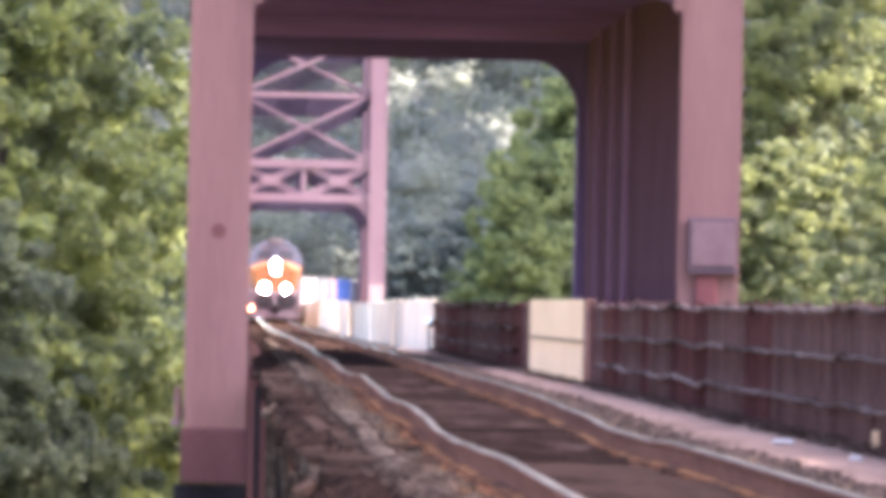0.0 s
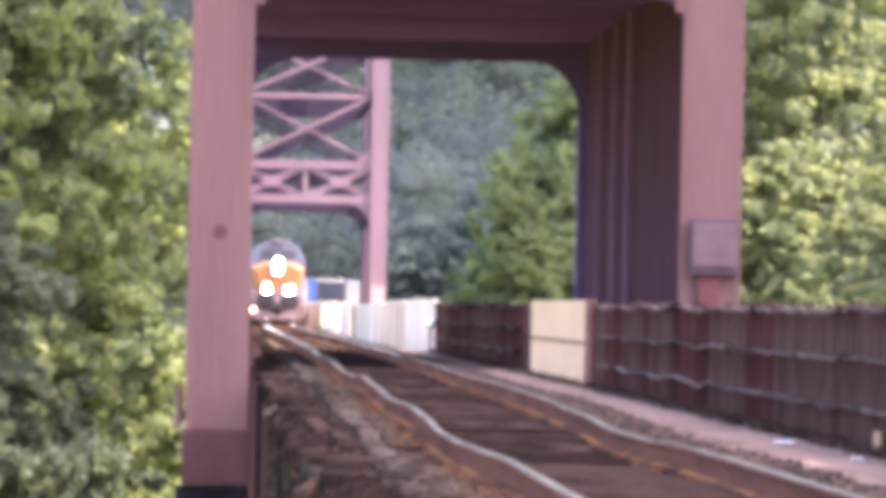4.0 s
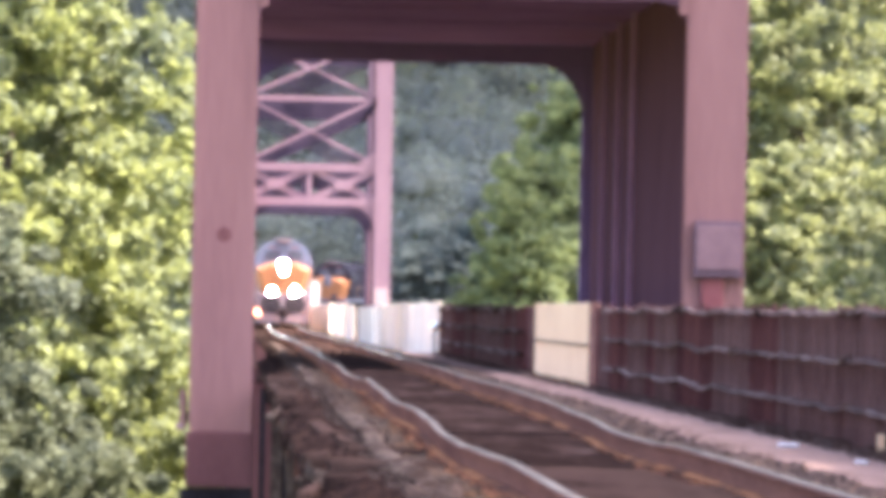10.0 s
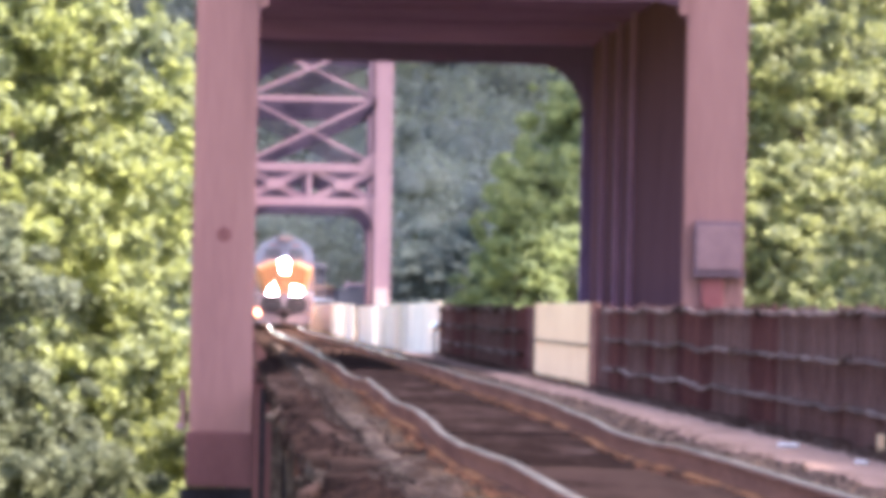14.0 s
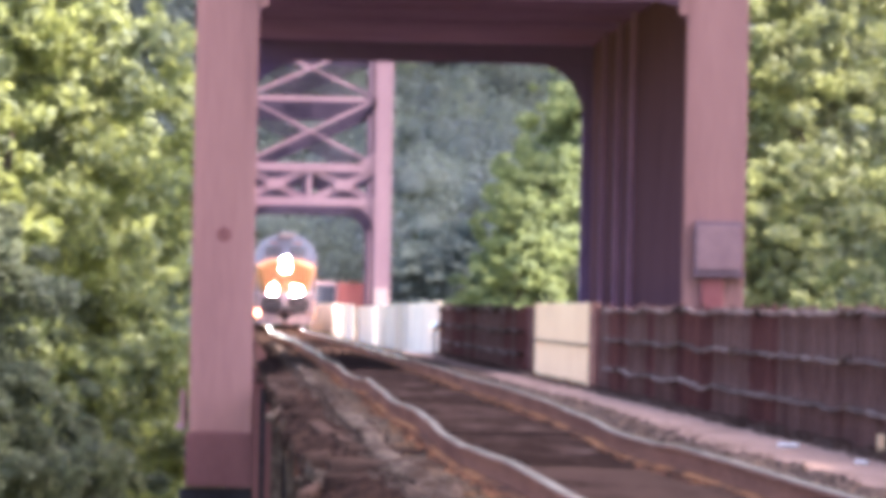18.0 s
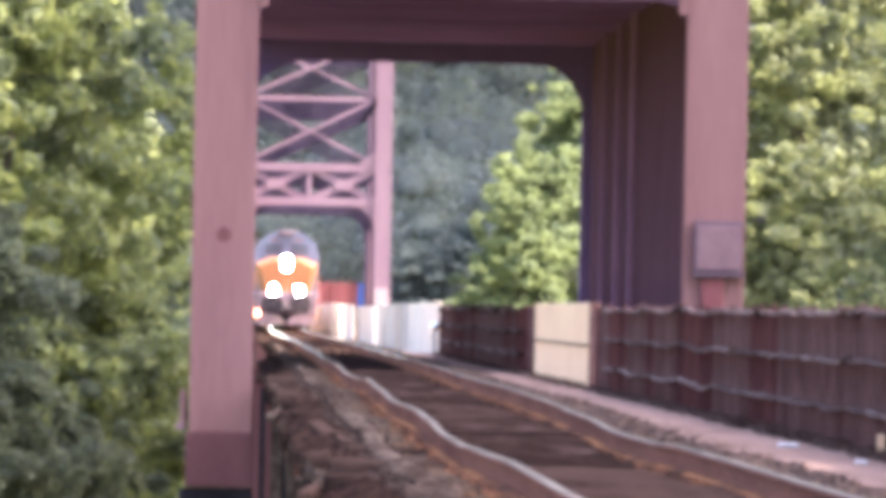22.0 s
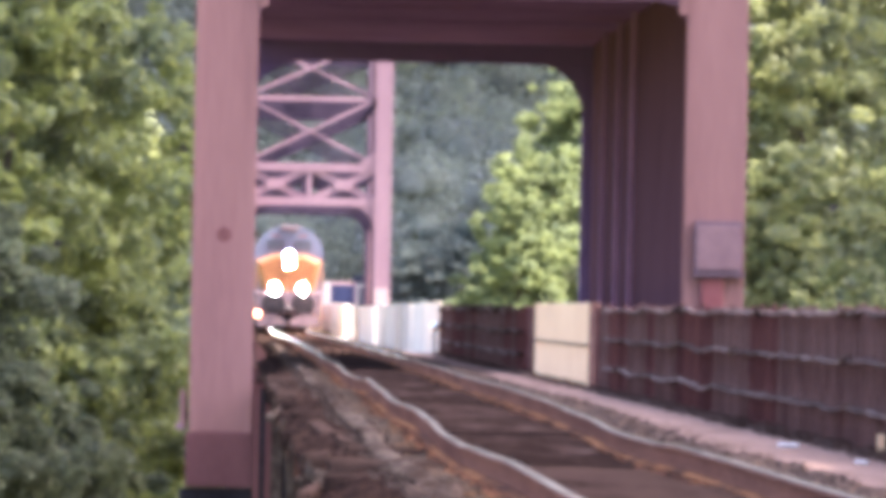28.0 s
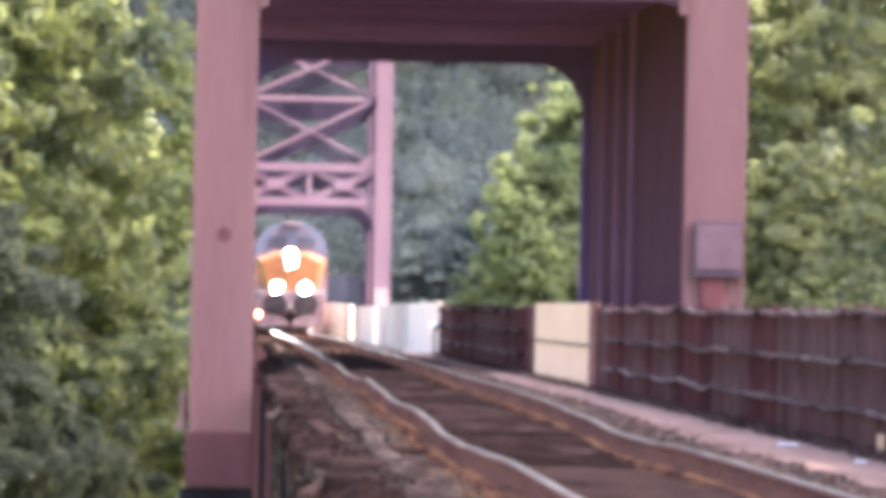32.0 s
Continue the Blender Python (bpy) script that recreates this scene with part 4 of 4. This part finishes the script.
thicket_c, thicket_r = [], []
for k in range(260):
    y = rng.uniform(1180, 1300)
    x = rng.uniform(-45, 75)
    z = ground_z(x, y)
    h = rng.uniform(5, 10)
    thicket_c.append((x, y, z + h * 0.6))
    thicket_r.append(rng.uniform(1.6, 3.0))
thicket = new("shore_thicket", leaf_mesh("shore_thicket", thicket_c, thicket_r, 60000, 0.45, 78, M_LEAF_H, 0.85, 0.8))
tagged(thicket, "dark green thicket along the far shore", "thicket", kind="stuff")

# ---- locomotive ----
def locomotive(lit, hood_paint, cab_paint):
    """Wide-nosed diesel; its front is at -y, its rails at z = 0."""
    t = thing("locomotive", "yellow and grey diesel locomotive with lit headlights", "locomotive")
    F = -11.4
    hood = prism(bmesh.new(), [(-0.95, 1.75), (0.95, 1.75), (0.95, 4.1), (0.7, 4.55), (-0.7, 4.55), (-0.95, 4.1)], F + 4.6, 10.6)
    part("hood", hood, hood_paint, t)
    part("hood_roof", prism(bmesh.new(), [(-0.98, 4.12), (0.98, 4.12), (0.72, 4.6), (-0.72, 4.6)], F + 4.7, 10.62), cab_paint, t, "grey roof of the hood")
    for y in (2.5, 5.5):
        part("radiator", bx(-1.22, 1.22, y + 1.5, y + 4.1, 3.9, 4.42, 0.1), cab_paint, t)
    part("exhaust", bx(-0.3, 0.3, -1.2, -0.4, 4.6, 4.82, 0.03), M_DARK, t)
    cab = prism(bmesh.new(), [(-1.55, 1.75), (1.55, 1.75), (1.55, 3.6), (1.46, 3.95), (1.24, 4.28), (0.86, 4.56), (0.42, 4.74), (-0.42, 4.74), (-0.86, 4.56), (-1.24, 4.28), (-1.46, 3.95), (-1.55, 3.6)],
                F + 2.3, F + 4.7)
    cab_ob = part("cab", cab, cab_paint, t, "grey upper cab")
    for s in (-1, 1):
        part("windshield", bx(min(s * 0.2, s * 1.02), max(s * 0.2, s * 1.02), F + 2.26, F + 2.296, 3.62, 4.1, 0.02), M_GLASS, cab_ob, "dark tinted windshield")
        part("side_window", bx(min(s * 1.552, s * 1.58), max(s * 1.552, s * 1.58), F + 2.9, F + 4.2, 3.1, 3.75, 0.01), M_GLASS, cab_ob)
    part("sun_visor", bx(-0.42, 0.42, F + 2.05, F + 2.29, 4.55, 4.72, 0.04), M_PLOW, cab_ob, "bright rooftop housing above the windshield")
    nose = bmesh.new()
    rows = []
    for y, w, z1 in ((F + 2.3, 1.52, 3.44), (F + 1.5, 1.47, 3.42), (F + 0.95, 1.36, 3.36), (F + 0.75, 1.24, 3.3)):
        rows.append([nose.verts.new(v) for v in ((-w * 0.8, y, 1.75), (-w, y, z1 - 0.3), (-w * 0.5, y, z1), (w * 0.5, y, z1), (w, y, z1 - 0.3), (w * 0.8, y, 1.75))])
    for a, b in zip(rows, rows[1:]):
        for i in range(5):
            nose.faces.new((a[i], a[i + 1], b[i + 1], b[i]))
    nose.faces.new(rows[-1][::-1])
    nose.faces.new(rows[0])
    bmesh.ops.recalc_face_normals(nose, faces=nose.faces)
    nose_ob = part("nose", nose, M_YELLOW, t, "yellow tapered nose")
    part("nose_door", bx(-0.3, 0.3, F + 0.72, F + 0.748, 1.8, 2.6, 0.01), M_YELLOW, nose_ob)
    head = part("headlight_housing", bx(-0.26, 0.26, F + 0.66, F + 0.76, 2.76, 3.58, 0.06), M_GREY, nose_ob)
    for s in (-1, 1):
        part("headlight", lens_face(0, F + 0.655, 3.17 + s * 0.15, 0.14), M_HEAD if lit else M_GLASS, head, "lit white headlight" if lit else "dark headlight")
        part("number_board", bx(min(s * 0.4, s * 0.8), max(s * 0.4, s * 0.8), F + 2.27, F + 2.297, 4.22, 4.33), M_PLATE, cab_ob)
    deck_ob = part("deck", bx(-1.55, 1.55, F + 0.5, 11.2, 1.5, 1.75, 0.03), M_GREY, t)
    pilot = part("pilot", bx(-1.5, 1.5, F + 0.45, F + 0.6, 0.75, 1.75, 0.04), M_PLOW, t, "dusty grey pilot plate")
    for s in (-1, 1):
        d = part("ditch_light_housing", bx(s * 0.62 - 0.2, s * 0.62 + 0.2, F + 0.36, F + 0.449, 1.62, 2.12, 0.05), M_DARK, pilot)
        part("ditch_light", lens_face(s * 0.62, F + 0.355, 1.87, 0.14), M_HEAD if lit else M_GLASS, d, "lit white ditch light" if lit else "dark ditch light")
        part("marker", rod(bmesh.new(), (s * 1.38, F + 0.4, 0.72), (s * 1.38, F + 0.449, 0.72), 0.09, 10), M_MARK if s < 0 else M_GLASS, pilot, "orange marker lens" if s < 0 else "unlit marker lens")
        part("step_well", bx(min(s * 1.15, s * 1.53), max(s * 1.15, s * 1.53), F + 0.601, F + 1.1, 0.45, 1.5, 0.02), M_YELLOW, t)
        part("grab_rail", rod(rod(bmesh.new(), (s * 1.48, F + 0.55, 1.75), (s * 1.48, F + 0.55, 2.75), 0.03), (s * 1.48, F + 0.55, 2.75), (s * 1.48, F + 2.2, 2.75), 0.03), M_YELLOW, t)
        part("hand_rail", rod(bmesh.new(), (s * 1.5, F + 4.8, 2.7), (s * 1.5, 11.0, 2.7), 0.03), M_YELLOW, t)
        for k in range(6):
            part("stanchion", rod(bmesh.new(), (s * 1.5, F + 5 + 3.2 * k, 1.75), (s * 1.5, F + 5 + 3.2 * k, 2.7), 0.025), M_YELLOW, t)
    for s in (-1, 1):
        o = bmesh.new()
        bmesh.ops.create_cone(o, cap_ends=True, segments=20, radius1=0.56, radius2=0.52, depth=0.07, matrix=pose(s * 0.66, F + 0.41, 1.17, 90) @ Matrix.Diagonal((1, 0.86, 1, 1)))
        part("pilot_recess_cover", o, M_DARK, pilot, "dark rounded plate below the ditch light")
        pts = [(s * 0.07, 0.18), (s * 1.4, 0.18), (s * 1.48, 0.4), (s * 1.4, 0.62), (s * 1.05, 0.74), (s * 0.6, 0.7), (s * 0.22, 0.56), (s * 0.07, 0.4)]
        part("snow_plow", prism(bmesh.new(), pts[::s], F + 0.25, F + 0.44), M_PLOW, t, "dusty pale snow plow blade")
    part("coupler", rod(bx(-0.16, 0.16, F - 0.2, F + 0.2, 0.78, 1.08, 0.05), (0, F + 0.1, 0.92), (0, F + 0.8, 0.92), 0.1), M_DARK, pilot)
    part("fuel_tank", bx(-1.3, 1.3, -3, 3.5, 0.35, 1.45, 0.25), M_DARK, t)
    for c in (-6.8, 6.8):
        tr = part("truck_frame", bx(-1.15, 1.15, c - 2.6, c + 2.6, 0.55, 1.1, 0.08), M_DARK, t)
        for k in (-1.9, 0, 1.9):
            for s in (-1, 1):
                w = rod(bmesh.new(), (s * 0.69, c + k, 0.52), (s * 0.82, c + k, 0.52), 0.52, 20)
                part("wheel", w, M_DARK, tr)
    return t


def lens_face(x, y, z, r):
    bm = bmesh.new()
    bmesh.ops.create_circle(bm, cap_ends=True, segments=20, radius=r, matrix=pose(x, y, z, 90))
    return bm


def container(label, length, material, height=2.8, edging=None):
    t = thing("shipping_container", label, "container")
    h = length / 2
    body = bx(-1.2, 1.2, -h + 0.05, h - 0.05, 0.33, 0.3 + height, 0.01)
    part("body", body, material, t)
    n = max(6, int(length / 1.0))
    for k in range(n):
        y = -h + (k + 0.5) * length / n
        for s in (-1, 1):
            part("rib", bx(s * 1.225 - 0.02, s * 1.225 + 0.02, y - 0.18, y + 0.18, 0.5, 0.1 + height), material, t)
    for s in (-1, 1):
        for y in (-h, h - 0.16):
            part("corner_post", bx(s * 1.22 - 0.07 if s > 0 else -1.29, 1.29 if s > 0 else -1.15, y, y + 0.16, 0.3, 0.3 + height), edging or material, t)
        part("top_rail", bx(min(s * 1.15, s * 1.28), max(s * 1.15, s * 1.28), -h + 0.161, h - 0.161, 0.18 + height, 0.32 + height), edging or material, t)
    part("end_frame", bx(-1.149, 1.149, -h, -h + 0.1, 0.15 + height, 0.31 + height), edging or material, t)
    return t


def well_car(length):
    t = thing("well_car", "dark low container well car on the curve", "rail car")
    h = length / 2 + 0.9
    for s in (-1, 1):
        part("side_sill", bx(min(s * 1.33, s * 1.45), max(s * 1.33, s * 1.45), -h, h, 0.25, 1.05, 0.02), M_DARK, t)
    part("well_floor", bx(-1.3, 1.3, -h + 0.9, h - 0.9, 0.22, 0.29), M_DARK, t)
    for s in (-1, 1):
        part("end_deck", bx(-1.3, 1.3, min(s * h, s * (h - 0.85)), max(s * h, s * (h - 0.85)), 0.85, 1.05, 0.02), M_DARK, t)
        for k in (-1, 1):
            part("wheel", rod(bmesh.new(), (k * 0.69, s * (h - 0.45), 0.42), (k * 0.82, s * (h - 0.45), 0.42), 0.42, 16), M_DARK, t)
    return t


def plain(name, c, rough=0.5):
    return mat(name, tuple(0.85 * v for v in c), c, rough, 0, 0.6, 9, 0.1, (1, 0.3, 1), 0.0)


C_WHITE, C_RED, C_BLUE, C_ORANGE = plain("container_white", (0.46, 0.43, 0.40)), plain("container_red", (0.21, 0.07, 0.065)), \
    plain("container_blue", (0.06, 0.10, 0.27)), plain("container_orange_red", (0.32, 0.09, 0.055))
C_PINK, C_NAVY, C_DARK = plain("container_pale_pink", (0.55, 0.35, 0.36)), plain("container_navy", (0.04, 0.045, 0.09)), plain("container_grey", (0.06, 0.06, 0.075))

CONSIST = []      # thing, metres of its middle behind the leading front
lead = locomotive(True, M_YELLOW, M_GREY)
CONSIST.append((lead, 11.4))
dpu = locomotive(False, M_HOOD_SHADE, M_HOOD_SHADE)
dpu["label"] = "yellow and grey diesel locomotive in the middle of the train"
CONSIST.append((dpu, 344.2 + 11.4))
FRONT_CARS = [(28 + 15 * k, 41.5 + 15 * k, *((("white", C_WHITE), ("red", C_RED), ("blue", C_BLUE))[k % 3]), None, 2.7) for k in range(15)]
for o0, o1, what, m, fr, h in FRONT_CARS + [
        (256, 267.5, "white", C_WHITE, None, 2.75), (268, 280, "white", C_WHITE, None, 2.75), (280.5, 285, "white", C_WHITE, None, 2.75),
        (285.4, 288, "pale pink", C_PINK, None, 2.75), (288.4, 294.4, "blue", C_BLUE, None, 2.75), (294.8, 309, "dark grey white-framed", C_DARK, C_WHITE, 2.75),
        (309.5, 320.8, "white", C_WHITE, None, 2.75), (321.2, 332.3, "white", C_WHITE, None, 2.75),
        (369.5, 383.6, "dark grey", C_DARK, None, 2.3), (384.2, 395.4, "dark grey pale-framed", C_DARK, C_PINK, 2.75),
        (396, 407.8, "red", C_RED, None, 2.75), (408.2, 419.8, "red", C_RED, None, 2.75), (420.2, 431.8, "red", C_RED, None, 2.75),
        (432.2, 443.4, "blue", C_BLUE, None, 2.75), (443.8, 456.5, "orange-red", C_ORANGE, None, 2.75), (457, 460.2, "white", C_WHITE, None, 2.75),
        (460.6, 472, "navy pink-framed", C_NAVY, C_PINK, 2.75), (472.6, 482, "dark grey white-topped", C_DARK, C_WHITE, 2.6), (482.6, 502, "dark grey", C_DARK, None, 3.4),
        (503, 517, "navy", C_NAVY, None, 3.0)]:
    car = well_car(o1 - o0)
    CONSIST.append((car, (o0 + o1) / 2))
    CONSIST.append((container(what + " shipping container riding in a well car", o1 - o0, m, h, fr), (o0 + o1) / 2))


# ---- unseen clouds added for the shade on trees, woods and near track ----
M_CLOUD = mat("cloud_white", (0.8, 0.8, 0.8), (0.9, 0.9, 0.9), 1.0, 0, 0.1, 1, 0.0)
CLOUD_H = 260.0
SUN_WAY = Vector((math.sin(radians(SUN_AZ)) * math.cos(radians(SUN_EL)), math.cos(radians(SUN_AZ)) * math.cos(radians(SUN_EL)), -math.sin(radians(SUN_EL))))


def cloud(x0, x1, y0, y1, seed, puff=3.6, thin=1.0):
    """An unseen low puffy cloud, as long and wide as the shade it adds."""
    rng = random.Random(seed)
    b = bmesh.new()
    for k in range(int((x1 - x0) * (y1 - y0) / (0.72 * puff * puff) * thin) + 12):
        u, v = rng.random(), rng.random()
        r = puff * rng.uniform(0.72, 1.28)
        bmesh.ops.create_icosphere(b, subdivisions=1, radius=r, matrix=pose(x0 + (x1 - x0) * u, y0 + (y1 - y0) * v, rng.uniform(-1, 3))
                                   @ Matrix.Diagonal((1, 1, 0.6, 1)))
    return tagged(link("cloud", b, M_CLOUD, smooth=True), "unseen puffy white cloud added to cast shade", "cloud", kind="stuff")


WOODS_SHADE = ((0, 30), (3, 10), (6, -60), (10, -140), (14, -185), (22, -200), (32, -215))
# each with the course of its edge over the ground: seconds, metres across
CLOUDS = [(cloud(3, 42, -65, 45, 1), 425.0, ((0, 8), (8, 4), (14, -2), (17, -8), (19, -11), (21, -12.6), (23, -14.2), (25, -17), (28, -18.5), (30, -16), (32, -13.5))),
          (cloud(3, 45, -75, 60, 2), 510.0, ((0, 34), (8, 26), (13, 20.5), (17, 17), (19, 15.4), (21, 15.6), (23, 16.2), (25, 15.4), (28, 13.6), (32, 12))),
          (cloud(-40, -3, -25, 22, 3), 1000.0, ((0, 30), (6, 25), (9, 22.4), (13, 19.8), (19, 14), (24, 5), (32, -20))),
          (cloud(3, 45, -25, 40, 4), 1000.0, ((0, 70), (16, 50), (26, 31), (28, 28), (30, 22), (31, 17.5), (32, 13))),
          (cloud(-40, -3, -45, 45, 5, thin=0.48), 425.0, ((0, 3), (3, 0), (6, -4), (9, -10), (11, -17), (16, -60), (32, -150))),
          # these two stay put, shading the far bushes and the near track
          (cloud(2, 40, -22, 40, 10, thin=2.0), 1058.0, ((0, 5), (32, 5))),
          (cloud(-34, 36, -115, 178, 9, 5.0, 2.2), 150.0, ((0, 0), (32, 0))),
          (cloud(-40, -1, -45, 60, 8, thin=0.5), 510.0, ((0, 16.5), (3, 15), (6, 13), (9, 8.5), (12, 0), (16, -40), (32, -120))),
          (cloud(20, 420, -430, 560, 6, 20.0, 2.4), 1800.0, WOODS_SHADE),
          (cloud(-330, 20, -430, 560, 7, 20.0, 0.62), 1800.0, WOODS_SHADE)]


# ---- swallows over the near end of the bridge ----
def ray_point(px, py, y):
    s = FOCAL / y
    x, z = place(px, py, s)
    return Vector((x, y, z))


def bird():
    t = thing("bird", "small dark swallow in flight", "bird", group="swallows")
    b = bmesh.new()
    bmesh.ops.create_uvsphere(b, u_segments=10, v_segments=8, radius=0.03, matrix=Matrix.Diagonal((2.6, 1, 0.9, 1)))
    part("body", b, M_DARK, t, smooth=True)
    b = bmesh.new()
    bmesh.ops.create_uvsphere(b, u_segments=8, v_segments=6, radius=0.022, matrix=pose(0.075, 0, 0.008))
    part("head", b, M_DARK, t, smooth=True)
    for s in (-1, 1):
        tail = bmesh.new()
        c = [tail.verts.new(v) for v in ((-0.06, 0, 0.004), (-0.15, s * 0.035, 0.004), (-0.06, s * 0.02, 0.004), (-0.06, 0, -0.004), (-0.15, s * 0.035, -0.002), (-0.06, s * 0.02, -0.004))]
        for f in ((0, 1, 2), (3, 5, 4), (0, 3, 4, 1), (1, 4, 5, 2), (2, 5, 3, 0)):
            tail.faces.new([c[i] for i in f])
        part("tail_feather", tail, M_DARK, t)
    wings = []
    for s in (-1, 1):
        w = bmesh.new()
        o = [(0.035, 0.01), (0.03, 0.07), (-0.03, 0.16), (-0.035, 0.155), (-0.02, 0.06), (-0.03, 0.01)]
        top = [w.verts.new((x, s * y, 0.005)) for x, y in o]
        low = [w.verts.new((x, s * y, -0.003)) for x, y in o]
        w.faces.new(top)
        w.faces.new(low[::-1])
        for i in range(6):
            w.faces.new((top[i], low[i], low[(i + 1) % 6], top[(i + 1) % 6]))
        bmesh.ops.recalc_face_normals(w, faces=w.faces)
        wings.append(part("wing", w, M_DARK, t))
    return t, wings


BIRDS = []
for dist, head, course in (
        (225.0, -8, ((0, 1080, 640), (18.8, 1080, 640), (19.6, 1090, 470), (20.0, 1141, 403), (20.3, 1200, 420), (20.6, 1232, 428), (20.9, 1260, 428), (21.2, 1284, 411),
                     (21.8, 1338, 389), (22.4, 1358, 387), (23.0, 1387, 394), (23.6, 1394, 400), (24.2, 1412, 372), (25.5, 1450, 350), (27.5, 1472, 350), (28.1, 1475, 373),
                     (28.7, 1485, 414), (29.0, 1509, 432), (29.3, 1544, 480), (29.6, 1590, 520), (32, 1700, 640))),
        (215.0, 0, ((0, -700, 262), (26.6, -180, 262), (27.5, 150, 267), (28.1, 360, 267), (28.3, 437, 271), (29.0, 700, 300), (30.2, 1180, 200), (31.2, 1540, -60), (32, 1700, -160))),
        (218.0, 10, ((0, -700, 440), (27.4, -70, 436), (28.6, 360, 432), (28.8, 428, 432), (29.4, 703, 368), (30.4, 1160, 250), (31.4, 1560, -40), (32, 1760, -120)))):
    BIRDS.append((*bird(), dist, head, course))

# ---- what moves ----
def lead_at(t):
    """Metres from the camera to the front of the train: slow at first, then steady."""
    if t < 6:
        u = t / 6
        return 790 - 28 * (0.75 * u + 0.25 * u * u)
    return 762 - 6.8 * (t - 6)


def motions():
    for ob, back in CONSIST:
        rows = []
        for k in range(17):
            t = 2.0 * k
            p = lead_at(t) + back
            x, y, a = along(p)
            rows.append((t, pose(x, y, drop(p), 0, 0, -math.degrees(a))))
        walk(ob, rows)
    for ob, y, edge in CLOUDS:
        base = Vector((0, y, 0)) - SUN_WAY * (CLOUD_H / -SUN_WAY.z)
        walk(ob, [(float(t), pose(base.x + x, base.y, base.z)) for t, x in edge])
    for ob, wings, dist, head, course in BIRDS:
        rows = []
        for t, px, py in course:
            p = ray_point(px, py, dist)
            rows.append((float(t), pose(p.x, p.y, p.z, 10, 0, head)))
        walk(ob, rows)
        t0, t1 = course[1][0], course[-2][0]
        for s, wing in zip((-1, 1), wings):
            flap = [(0.0, pose(0, 0, 0, s * 10, 0, 0))]
            k = 0
            while t0 + 0.2 * k < t1:
                flap.append((t0 + 0.2 * k, pose(0, 0, 0, s * (34 if k % 2 else -22), 0, 0)))
                k += 1
            flap.append((32.0, pose(0, 0, 0, s * 10, 0, 0)))
            walk(wing, flap)


motions()
